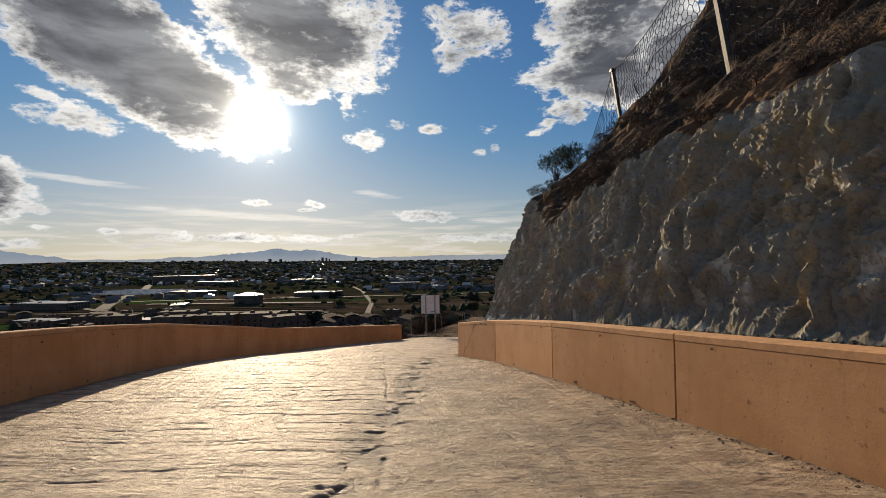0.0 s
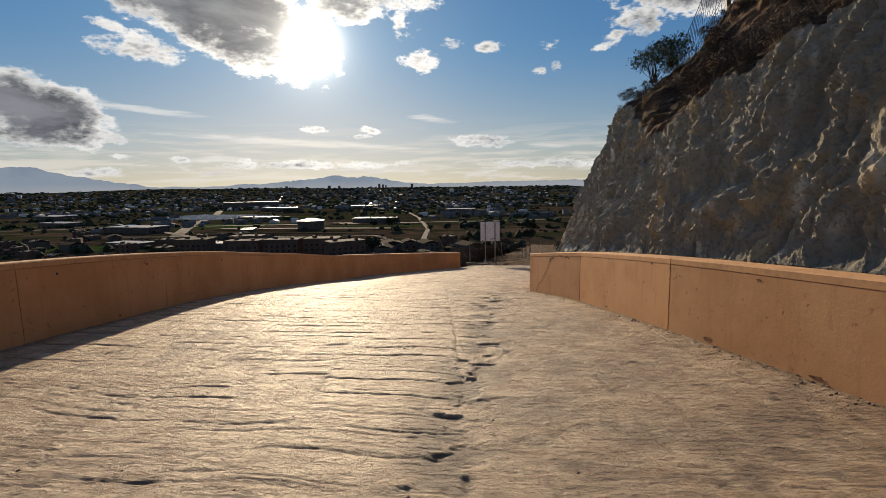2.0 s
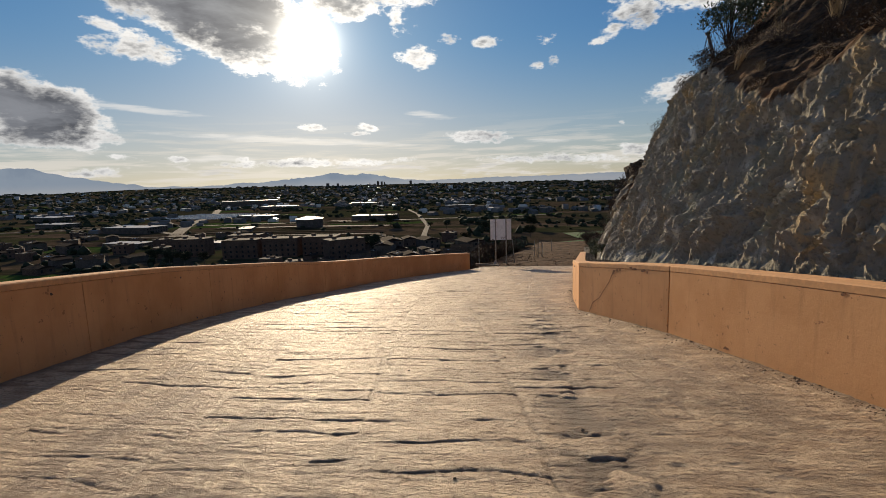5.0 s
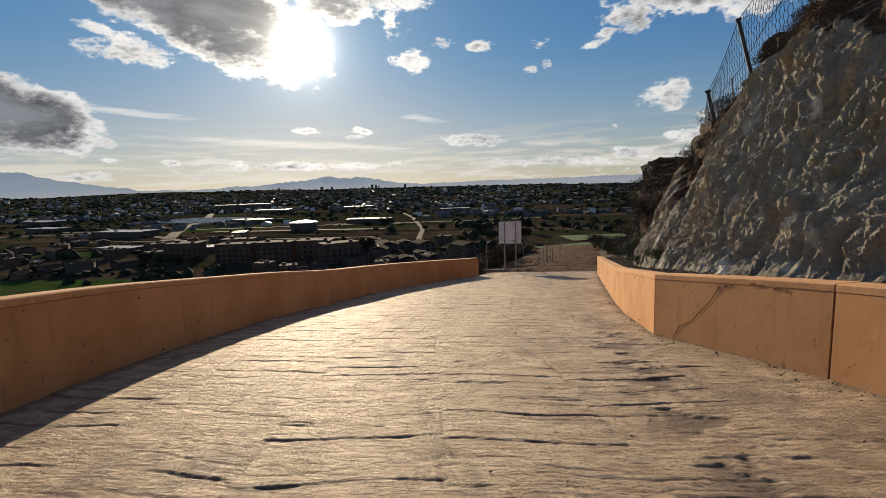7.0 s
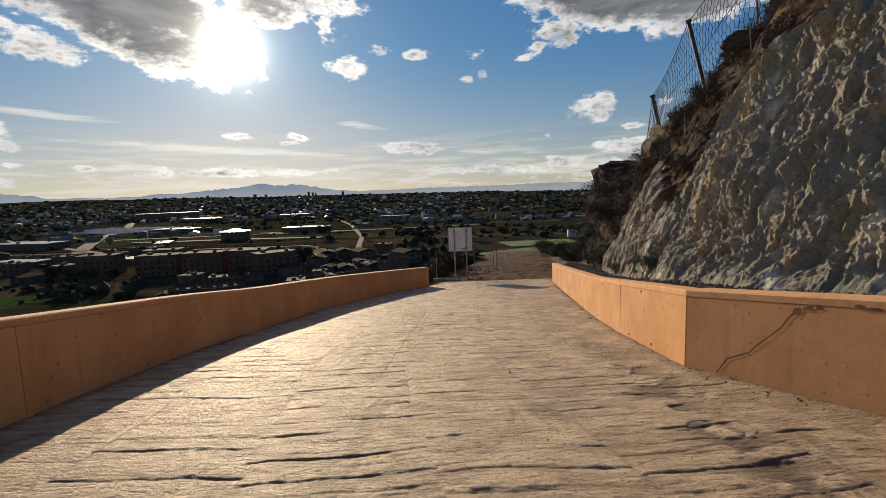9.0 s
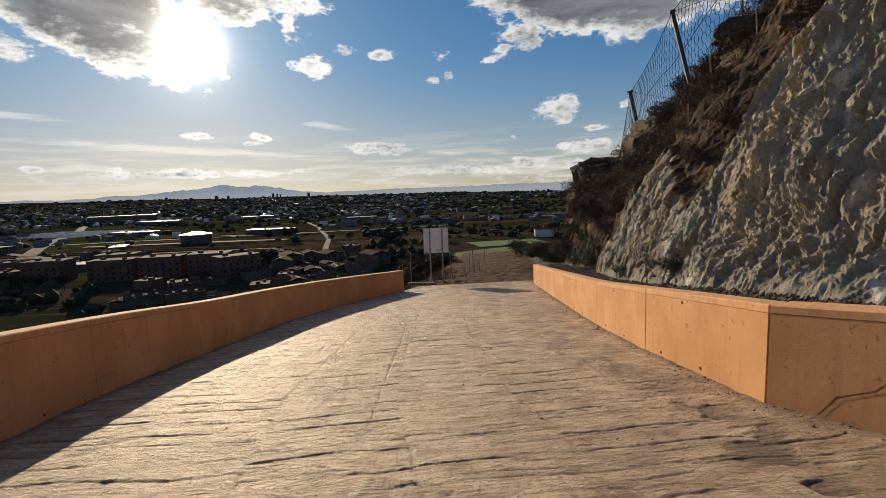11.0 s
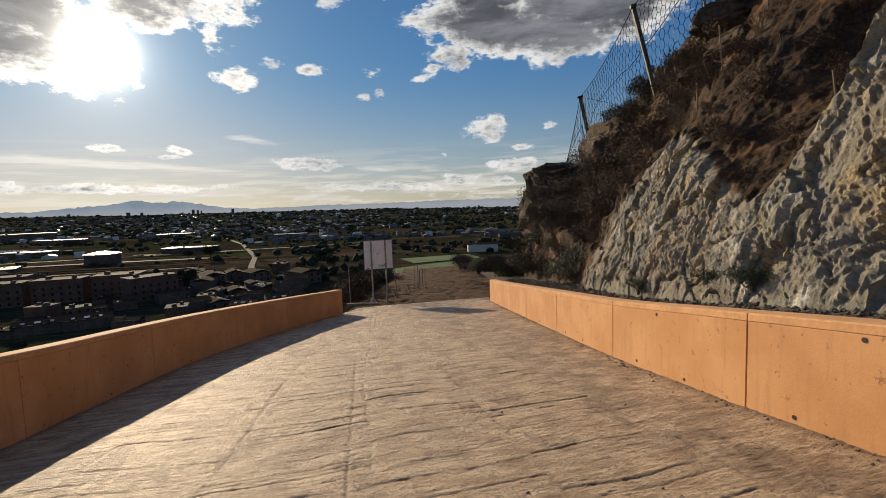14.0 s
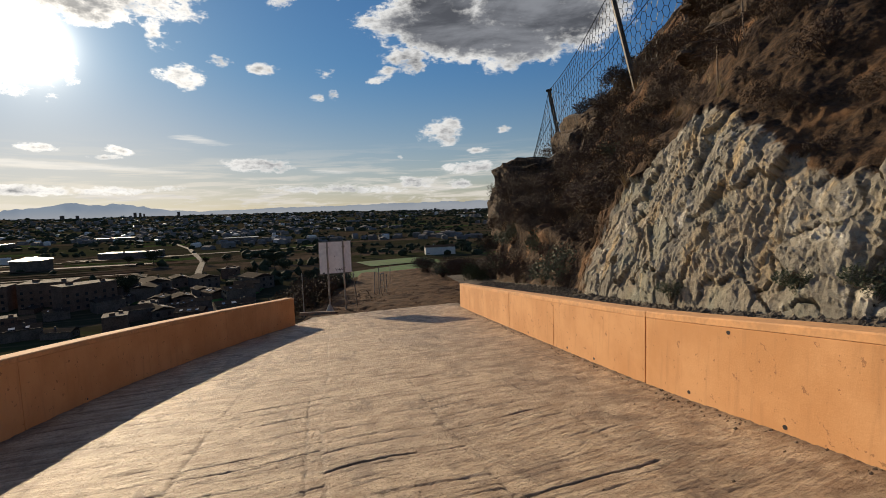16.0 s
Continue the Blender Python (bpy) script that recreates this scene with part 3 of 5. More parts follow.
def make_cliff():
    ys = np.concatenate([np.arange(-14, 2, 0.16), np.arange(2, 27, 0.03), np.arange(27, 42, 0.08), np.arange(42, 58, 0.3)])
    s = np.concatenate([np.arange(0, 5.0, 0.03), np.arange(5.0, 13, 0.10), np.arange(13, 34, 0.7)])
    Y, S = np.meshgrid(ys, s, indexing="ij")
    foot, bat, up = [smooth_lerp(Y, tb, 1.0) for tb in (FOOT, BATTER, UPPER)]
    brow = smooth_lerp(Y, BROW, 0.4) + (fbm(Y * 1.6, Y * 0, seed=50) - 0.5) * 0.5
    # length along the slope: steep face first, then the upper slope
    lf = np.hypot(1, bat)
    h1 = np.minimum(S / lf, brow)
    rest = np.maximum(S - brow * lf, 0)
    lu = np.hypot(1, up)
    H = h1 + rest * up / lu
    U = foot + h1 * bat + rest / lu
    x0 = right_x(Y)
    soil = np.clip((S / lf - brow) / 0.5 + 0.5, 0, 1)
    soil = np.maximum(soil, np.clip((Y - 23.5) / 2.5, 0, 1) * 0.85)
    # relief: hanging ribs up to y = 17, blocks and clefts further down, gullies in the soil
    def ridged(u, w, seed, octaves=3, gain=0.5):
        total, amp, weight = 0.0, 1.0, 1.0
        for o in range(octaves):
            r = (1 - np.abs(2 * vnoise(u * 2.1 ** o, w * 2.0 ** o, seed=seed + 13 * o) - 1)) ** 2
            total, weight, amp = total + amp * r * weight, np.clip(r * 1.6, 0.15, 1), amp * gain
        return total

    bend = (fbm(Y * 0.8, H * 0.8, seed=60) - 0.5) * 1.6
    yw = Y + 0.30 * H + bend * 0.6
    long_fin = ridged(yw * 3.9, H * 0.95 + bend, 61, 3, 0.62)
    tooth = ridged(yw * 8.0 + 3, H * 2.3 + bend * 2, 73, 2, 0.8)
    cup = fbm(Y * 1.5 + H * 0.4, H * 1.3, seed=76, octaves=3)
    drip = fbm(Y * 9.0, H * 6.0, seed=62, octaves=3, gain=0.8)
    hang = 0.10 * long_fin * np.clip((cup - 0.25) * 2.6, 0.35, 1.2) + 0.062 * tooth + (cup - 0.5) * 0.26 + (drip - 0.5) * 0.15 - 0.12
    wx, wy = (fbm(Y * 1.3, H * 1.3, seed=63) - 0.5) * 0.9, (fbm(Y * 1.3 + 7, H * 1.3, seed=70) - 0.5) * 0.9
    f1, e1 = facets(Y * 0.8 + H * 0.22 + wx, H * 0.55 - Y * 0.15 + wy, 64, 0.8)
    f2, e2 = facets(Y * 2.0 - H * 0.5 + wx * 2, H * 1.5 + Y * 0.5 + wy * 2, 65, 1.0)
    f3, e3 = facets(Y * 5.0 + H * 1.4 + wx * 4, H * 3.6 - Y * 1.1 + wy * 4, 71, 1.0)
    open1 = np.clip(1 - e1 / 0.05, 0, 1) * np.clip((wx + 0.10) * 7, 0, 1)
    open2 = np.clip(1 - e2 / 0.07, 0, 1) * np.clip((wy + 0.12) * 6, 0, 1)
    open3 = np.clip(1 - e3 / 0.10, 0, 1) * np.clip((wx * wy * 8 + 0.2) * 3, 0, 1)
    block = f1 * 0.24 + f2 * 0.085 + f3 * 0.030 - 0.20 * open1 - 0.07 * open2 - 0.02 * open3 + (drip - 0.5) * 0.09 + (cup - 0.5) * 0.12 + 0.015 * tooth
    sel = np.clip((Y - 17.6 + (fbm(Y, H, seed=66) - 0.5) * 3) / 1.2, 0, 1)
    rel = (1 - sel) * hang + sel * block
    # painted shade: strongest between fins and teeth and along open clefts
    hollow_shade = (1 - sel) * np.clip((0.42 - long_fin) * 1.6, 0, 1) * np.clip((0.62 - cup) * 4, 0, 1) * 0.35 + (1 - sel) * np.clip((0.35 - tooth) * 3, 0, 1) * 0.55 + sel * np.clip(open1 + 0.8 * open2 + 0.5 * open3, 0, 1)
    lump = fbm(Y * 0.45, H * 0.45, seed=67, octaves=5) - 0.5
    earth = lump * 0.8 + (fbm(Y * 2, S * 2, seed=68, octaves=4) - 0.5) * 0.35
    D = rel * (1 - soil) + earth * soil + (fbm(Y * 0.3, H * 0.4, seed=69) - 0.5) * 0.35 * (1 - soil)
    D = D * np.clip(S / 0.5, 0.15, 1)
    # undercut shelf of hard rock at the edge of the upper slope
    shelf = np.exp(-(((S / lf - brow) - SHELF_LIFT) / 0.35) ** 2) * np.clip((Y - 24) / 5, 0, 1) * np.clip((41 - Y) / 3, 0, 1)
    D = D + shelf * 0.6
    norm = np.hypot(1, np.where(soil > 0.5, 1 / up, bat))
    nu, nz = -1 / np.hypot(1, bat), bat / np.hypot(1, bat)
    nu = nu * (1 - soil) + soil * (-0.7)
    nz = nz * (1 - soil) + soil * 0.7
    X = x0 + U + D * nu
    Z = ledge_z(Y) + H + D * nz - 0.05
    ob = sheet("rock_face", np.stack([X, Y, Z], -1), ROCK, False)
    at = ob.data.attributes.new("soil", "FLOAT", "POINT")
    at.data.foreach_set("value", soil.astype(np.float32).ravel())
    at = ob.data.attributes.new("cleft_shade", "FLOAT", "POINT")
    at.data.foreach_set("value", (hollow_shade * (1 - soil)).astype(np.float32).ravel())
    tagged(ob, "grey weathered rock cutting under a brown scrubby slope", "rock face", kind="structure")
    return np.stack([X, Y, Z], -1), soil


SHELF_LIFT = 0.1
CLIFF, SOIL = make_cliff()


def make_ledge():
    ys = np.arange(-14, 40, 0.1)
    s = np.linspace(0, 1, 16)
    Y, S = np.meshgrid(ys, s, indexing="ij")
    X = right_x(Y) + 0.22 + S * (smooth_lerp(Y, FOOT, 1) + 0.35)
    Z = ledge_z(Y) + (fbm(X * 5, Y * 5, seed=80) - 0.5) * 0.07 + 0.16 * S ** 2
    tagged(sheet("gravel_verge", np.stack([X, Y, Z], -1), GRAVEL), "grey gravel verge between parapet and rock", "gravel", kind="structure")


make_ledge()

# ---- the plain and the hillside: one sheet to the horizon ----
VALLEY = -42.0


def terrain(x, y):
    x, y = np.asarray(x, float), np.asarray(y, float)
    yc = np.clip(y, -40, 62)
    base = smooth_lerp(yc, GRADE, 1.0) - 0.35
    dl = np.maximum(np.where(yc < 35, left_x(yc) - 0.35, lerp(yc, [(35, -0.8), (40, -0.2), (50, 2.5), (62, 5)])) - x, 0)
    dy = np.maximum(y - 60, 0)
    dr = np.maximum(x - 11, 0) * np.clip((y - 42) / 14, 0, 1)
    d = np.sqrt(dl ** 2 + dy ** 2 + dr ** 2)
    d = np.maximum(d, np.maximum(-40 - y, 0) * 0.2)
    hill = base - 0.62 * d - (fbm(x * 0.15, y * 0.15, seed=90) - 0.5) * np.minimum(d, 6) * 0.35
    r = np.hypot(x, y)
    far = np.clip((r - 900) / 3600, 0, 1.4)
    plain_z = VALLEY + 36 * far ** 1.25 + (fbm(x * 0.004, y * 0.004, seed=91) - 0.5) * 5 * np.clip(r / 900, 0.15, 2) + 22 * np.clip((fbm(x * 0.0011 + 4, y * 0.0011, seed=92, octaves=3) - 0.5) * 2, 0, 1) * np.clip((r - 1800) / 2000, 0, 1)
    turn = np.degrees(np.arctan2(x, np.maximum(y, 1)))
    plain_z = plain_z + np.clip((r - 1500) / 3000, 0, 1.2) * lerp(turn, [(-60, 8), (-35, 16), (-10, 4), (4, -4), (12, -18), (22, -30), (60, -10)])
    k = 3.0
    return np.where(hill > plain_z + k, hill, np.where(hill < plain_z - k, plain_z, plain_z + (hill - plain_z + k) ** 2 / (4 * k)))


def make_terrain():
    rr = np.concatenate([[0.02], 2.0 * 1.034 ** np.arange(232)])
    aa = np.linspace(0, 2 * np.pi, 540, endpoint=False)
    R, A = np.meshgrid(rr, aa, indexing="ij")
    X, Y = 2 + R * np.sin(A), 20 + R * np.cos(A)
    ob = sheet("ground", np.stack([X, Y, terrain(X, Y)], -1), FIELDS, closed=True)
    tagged(ob, "wide dark valley floor of fields, earth and scrub", "ground", kind="structure")


make_terrain()


def make_track():
    ys = np.concatenate([np.arange(35.6, 48, 0.08), np.arange(48, 64, 0.2)])
    s = np.linspace(0, 1, 120)
    Y, S = np.meshgrid(ys, s, indexing="ij")
    lo = smooth_lerp(Y, [(34, -1.6), (38, -0.6), (44, 0.8), (52, 3.4), (62, 5.5)], 1)
    X = lo + S * (smooth_lerp(Y, [(34, 9.5), (44, 12), (62, 9)], 1))
    mid = np.exp(-((X - 5.2 - 0.06 * (Y - 36)) / 2.0) ** 2)
    Z = grade(Y) - 0.05 + (fbm(X * 0.8, Y * 0.8, seed=100) - 0.5) * 0.35 * (1 - 0.75 * mid) + (fbm(X * 4, Y * 4, seed=101) - 0.5) * 0.10
    Z = Z - 1.1 * np.clip((0.1 - S) / 0.1, 0, 1) ** 1.5 - 1.5 * np.clip((Y - 60) / 4, 0, 1) - 0.2 * np.clip((36.4 - Y) / 0.6, 0, 1)
    tagged(sheet("dirt_track", np.stack([X, Y, Z], -1), DIRT), "brown rutted dirt track beyond the concrete", "dirt track", kind="structure")


make_track()


def make_mountains():
    """Hazy ranges on the horizon, a plain distant backdrop."""
    mat = bpy.data.materials.new("distant_haze_ridge")
    mat.use_nodes = True
    N = Nodes(mat.node_tree)
    v = obj_vec(N)
    h = N.n("ShaderNodeSeparateXYZ", {0: v}).outputs[2]
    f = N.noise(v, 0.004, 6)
    # haze is put into the colour, paler low down, and the ridges glow
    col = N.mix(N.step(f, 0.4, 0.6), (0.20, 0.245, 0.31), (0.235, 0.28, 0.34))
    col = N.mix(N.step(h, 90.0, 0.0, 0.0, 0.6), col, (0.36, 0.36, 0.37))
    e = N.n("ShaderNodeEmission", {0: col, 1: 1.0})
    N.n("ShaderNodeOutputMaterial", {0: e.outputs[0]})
    a = np.radians(np.linspace(-75, 75, 700))
    for dist, ridge, seed in ((4700, [(-75, 0.3), (-60, 1.2), (-52, 2.2), (-49.1, 2.3), (-46.8, 2.4), (-44.1, 1.74), (-41.1, 1.18), (-36.8, 0.27), (-31, 0.39), (-29.3, 0.72), (-26.9, 0.74), (-22, 1.17), (-18.6, 1.43), (-15, 1.18), (-11.1, 0.6), (-5.7, 0.1), (4, 0), (75, 0)], 7), (4850, [(-75, 0.6), (-30, 0.45), (-12, 0.3), (0, 0.5), (30, 0.6), (75, 0.8)], 9)):
        deg = np.degrees(a)
        e1 = smooth_lerp(deg, ridge, 0.5) + (fbm(deg * 0.9, deg * 0, seed=seed, octaves=5, gain=0.6) - 0.5) * 0.6 * np.clip(smooth_lerp(deg, ridge, 0.5), 0, 1)
        rows = []
        for k, (dd, hh) in enumerate(((0, -60), (0, 0), (60, 0.5), (160, 1.0), (260, 1.0), (400, -60))):
            z = np.full_like(a, hh) if hh < 0 else np.tan(np.radians(np.maximum(e1, -0.5))) * dist * hh
            rows.append(np.stack([np.sin(a) * (dist + dd * 0.3), np.cos(a) * (dist + dd * 0.3), z], -1))
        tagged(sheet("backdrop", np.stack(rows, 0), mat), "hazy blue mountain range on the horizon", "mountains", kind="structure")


make_mountains()

# ---- more materials ----
RUST_ROCK = plain("dark_overhanging_rock", (0.045, 0.031, 0.02), 0.95, 0, 0.5, 1.2, 0.10, (0.085, 0.056, 0.033))
TWIG = plain("dry_brown_twigs", (0.055, 0.034, 0.02), 0.9, 0, 0.4, 8)
STRAW = plain("pale_dry_grass", (0.30, 0.22, 0.12), 0.85, 0, 0.35, 6)
LEAF = plain("dull_green_leaves", (0.045, 0.06, 0.025), 0.75, 0, 0.45, 5)
DRY_LEAF = plain("brown_scrub_leaves", (0.055, 0.034, 0.018), 0.85, 0, 0.45, 5)
TREE_LEAF = plain("dark_tree_leaves", (0.030, 0.036, 0.019), 0.9, 0, 0.5, 0.3, spec=0.1)
PANEL_GLASS = plain("glossy_roof_panel", (0.25, 0.26, 0.28), 0.15, 0.3, 0.2, 2)
BARE = plain("bare_brown_field", (0.062, 0.046, 0.034), 1.0, 0, 0.45, 0.05, spec=0.0)
STUBBLE = plain("pale_stubble_field", (0.105, 0.083, 0.06), 1.0, 0, 0.4, 0.08, spec=0.0)
OLIVE = plain("dull_olive_field", (0.040, 0.042, 0.022), 1.0, 0, 0.5, 0.08, spec=0.0)
BARK = plain("grey_brown_bark", (0.09, 0.065, 0.045), 0.9, 0, 0.3, 4)
CHIP = plain("bare_rusty_concrete", (0.19, 0.085, 0.04), 0.95, 0, 0.4, 20, 0.02)
PEBBLE = plain("dark_pebbles", (0.14, 0.105, 0.07), 0.9, 0, 0.5, 12)
WOOD = plain("grey_weathered_wood", (0.22, 0.165, 0.115), 0.85, 0, 0.3, 7)
HOUSE = plain("dull_plaster_wall", (0.105, 0.083, 0.068), 0.9, 0, 0.35, 0.3, spec=0.1)
# plaster of the far town, paled to put haze into its colour
HAZED_PLASTER = plain("haze_pale_plaster", (0.14, 0.132, 0.125), 0.9, 0, 0.4, 0.02, spec=0.1)
BRICKY = plain("brown_brick_wall", (0.115, 0.072, 0.052), 0.9, 0, 0.35, 0.3, spec=0.1)
TILES = plain("brown_tiled_roof", (0.034, 0.023, 0.018), 0.98, 0, 0.45, 0.8, spec=0.05)
METAL_ROOF = plain("pale_sheet_roof", (0.46, 0.43, 0.38), 0.42, 0.0, 0.2, 0.3)
WHITEWASH = plain("whitewashed_wall", (0.55, 0.52, 0.48), 0.85, 0, 0.12, 0.3)
DARK_GLASS = plain("dark_window_glass", (0.02, 0.022, 0.025), 0.12, 0, 0.2, 2)
TAR = plain("pale_worn_road", (0.082, 0.072, 0.062), 0.9, 0, 0.35, 0.2, spec=0.15)
CAR_PAINT = plain("bright_car_paint", (0.35, 0.35, 0.36), 0.22, 0.4, 0.5, 0.4)
GREEN = plain("bright_green_field", (0.032, 0.105, 0.008), 1.0, 0, 0.35, 0.06)

rng = random.Random(11)
nrng = np.random.default_rng(5)


def cliff_at(y, x):
    """Height of the slope above a point of the plan."""
    i = int(np.abs(CLIFF[:, 0, 1] - y).argmin())
    row = CLIFF[i]
    j = int(np.abs(row[:, 0] - x).argmin())
    return float(row[j, 2])


# ---- sign at the foot of the ramp ----
def make_sign():
    gz = float(grade(38.2)) - 0.05
    sign = empty("road_sign", (1.44, 38.2, gz), 4)
    top, low = -1.92 - gz, -3.40 - gz
    panel = part("panel", box_bm(1.46, 0.018, top - low, (0, 0, (top + low) / 2), 0.006), BOARD, sign, "plain pale back of the sign board")
    for z in (top - 0.012, low + 0.012):
        part("edge_strip", box_bm(1.48, 0.03, 0.025, (0, -0.006, z), 0.004), STEEL, panel)
    for x in (-0.725, 0.725):
        part("edge_strip", box_bm(0.025, 0.03, top - low - 0.05, (x, -0.006, (top + low) / 2), 0.004), STEEL, panel)
    for x in (-0.36, 0.36):
        post = part("post", box_bm(0.075, 0.05, top + 0.35, (x, -0.045, (top - 0.35) / 2), 0.006), STEEL, sign, "galvanised steel post")
        for z in (top - 0.25, low + 0.25):
            part("clamp", box_bm(0.13, 0.03, 0.05, (x, -0.075, z), 0.004), STEEL, post)
    # scrawled paint marks
    for k, (x, w, a) in enumerate(((0.02, 0.16, 62), (0.10, 0.12, 20), (0.17, 0.15, 70), (0.25, 0.13, -35), (0.30, 0.10, 10))):
        part("paint_mark", box_bm(w, 0.004, 0.022, (x, -0.0125, low + 0.16 + 0.03 * (k % 2)), 0, Matrix.Rotation(radians(a), 4, "Y")), MARK, panel)
    part("paint_mark", box_bm(0.09, 0.004, 0.05, (-0.55, -0.0125, low + 0.06)), MARK, panel)
    part("paint_mark", box_bm(0.045, 0.004, 0.045, (-0.04, -0.0125, low + 0.78)), MARK, panel)
    tagged(sign, "white sign board seen from behind on two steel posts", "road sign")
    bm = bmesh.new()
    bmesh.ops.create_cone(bm, cap_ends=True, segments=9, radius1=0.22, radius2=0.05, depth=0.34, matrix=Matrix.Translation((0, 0, 0.12)))
    for v in bm.verts:
        v.co += noise.noise_vector(v.co * 5) * 0.05
    foot = part("concrete_footing", bm, plain("lump_concrete", (0.34, 0.30, 0.25), 0.9, 0, 0.2, 8), None)
    foot.matrix_world = pose(1.06, 38.05, gz)
    tagged(foot, "small conical concrete footing at a sign post", "footing")


make_sign()


def stake(x, y, h, lean, turn, mat=None, r=0.025):
    z = float(grade(y)) - 0.05
    ob = part("stake", rod_bm((0, 0, -0.3), (0, 0, h), r, 7, r * 0.8), mat or STEEL, None)
    ob.matrix_world = pose(x, y, z, lean, 0, turn)
    tagged(ob, "thin weathered metal stake standing in the dirt", "stake", "stakes beside the track")


for st in ((-0.08, 38.0, 1.85, 1, 0), (2.38, 38.5, 1.75, 5, -70), (4.30, 43.0, 1.5, 1, 20), (4.10, 43.4, 1.25, 3, 110), (4.72, 42.9, 1.1, 2, 0), (5.9, 47.5, 1.2, 3, 45)):
    stake(*st)


def make_gate():
    gz = float(grade(43.2)) - 0.05
    g = empty("metal_barrier", (4.52, 43.1, gz), 60)
    for x in (-0.28, 0.28):
        part("upright", rod_bm((x, 0, -0.2), (x, 0, 1.15), 0.022), STEEL, g)
    for z in (0.35, 0.75, 1.13):
        part("rail", rod_bm((-0.28, 0, z), (0.28, 0, z), 0.018), STEEL, g)
    tagged(g, "small rusty tube barrier beside the dirt track", "barrier")


make_gate()


def make_kerb_beam():
    """Timber and rubble lying along the broken end of the slab."""
    beam = part("timber_beam", box_bm(1.5, 0.16, 0.14, (0, 0, 0.06), 0.015), WOOD, None)
    beam.matrix_world = pose(0.45, 37.1, float(grade(37.1)) - 0.02, 0, 2, -8)
    tagged(beam, "grey timber beam lying at the end of the slab", "beam")


make_kerb_beam()


def stones(name, pts, lo, hi, mat, label, cat, flatz=0.7, parent=None):
    """Many small uneven stones as one piece of stuff."""
    base = [(1, 0, 0), (-1, 0, 0), (0, 1, 0), (0, -1, 0), (0, 0, 1), (0, 0, -1)]
    tri = np.array([(0, 2, 4), (2, 1, 4), (1, 3, 4), (3, 0, 4), (2, 0, 5), (1, 2, 5), (3, 1, 5), (0, 3, 5)])
    n = len(pts)
    size = lo + (hi - lo) * nrng.random(n) ** 3
    V = np.array(base)[None] * (1 + (nrng.random((n, 6, 1)) - 0.5) * 0.7)
    ang = nrng.random(n) * 6.28
    c, s = np.cos(ang), np.sin(ang)
    V = np.stack([V[..., 0] * c[:, None] - V[..., 1] * s[:, None] + V[..., 2] * 0.4, (V[..., 0] * s[:, None] + V[..., 1] * c[:, None]) * (0.6 + 0.4 * nrng.random((n, 1))), V[..., 2] * flatz], -1)
    V = V * size[:, None, None] + np.asarray(pts)[:, None]
    F = tri[None] + 6 * np.arange(n)[:, None, None]
    ob = raw(name, V.reshape(-1, 3), F.reshape(-1, 3), mat, parent)
    return tagged(ob, label, cat, kind="stuff")


def verge_stones():
    n = 9000
    y = nrng.random(n) * 32 + 2
    x = right_x(y) + 0.30 + nrng.random(n) * 0.75
    pts = np.stack([x, y, ledge_z(y) + 0.01 + 0.16 * ((x - right_x(y) - 0.22) / 1.0) ** 2], -1)
    stones("gravel", pts, 0.008, 0.055, GRAVEL, "loose grey gravel on the verge behind the parapet", "gravel")
    # grit and crumbs along the foot of the walls and on the ramp
    n = 1500
    y = nrng.random(n) * 30 + 3
    x = right_x(y) - 0.02 - np.abs(nrng.normal(0, 0.12, n))
    stones("grit", np.stack([x, y, grade(y) + 0.004], -1), 0.004, 0.022, PEBBLE, "dark crumbs along the foot of the parapet", "grit")
    n = 420
    y = nrng.random(n) * 30 + 2
    x = 1.4 + nrng.normal(0, 1.5, n)
    ok = (x < right_x(y) - 0.1) & (x > left_x(y) + 0.1)
    stones("grit", np.stack([x, y, grade(y) + 0.004], -1)[ok], 0.004, 0.018, PEBBLE, "scattered small stones on the concrete ramp", "grit")
    n = 1600
    y = 36.2 + nrng.random(n) * 9
    x = nrng.random(n) * 9 - 0.6 + (y - 36) * 0.25
    keep = (np.abs(x - 5.4) > 1.4) | (nrng.random(n) < 0.15)
    stones("rubble", np.stack([x, y, grade(y) - 0.02], -1)[keep], 0.010, 0.06, DIRT, "brown stones and rubble beside the dirt track", "rubble")


verge_stones()


# ---- crack, chips and holes in the parapet ----
def wall_point(y, h, off=0.004):
    """A point on the road side of the upper right parapet, h metres over the ramp."""
    x = float(lerp(y, RIGHT_UP))
    d = Vector((-0.96, -0.25, 0)).normalized()
    return Vector((x, y, float(grade(y)) + h)) + d * off


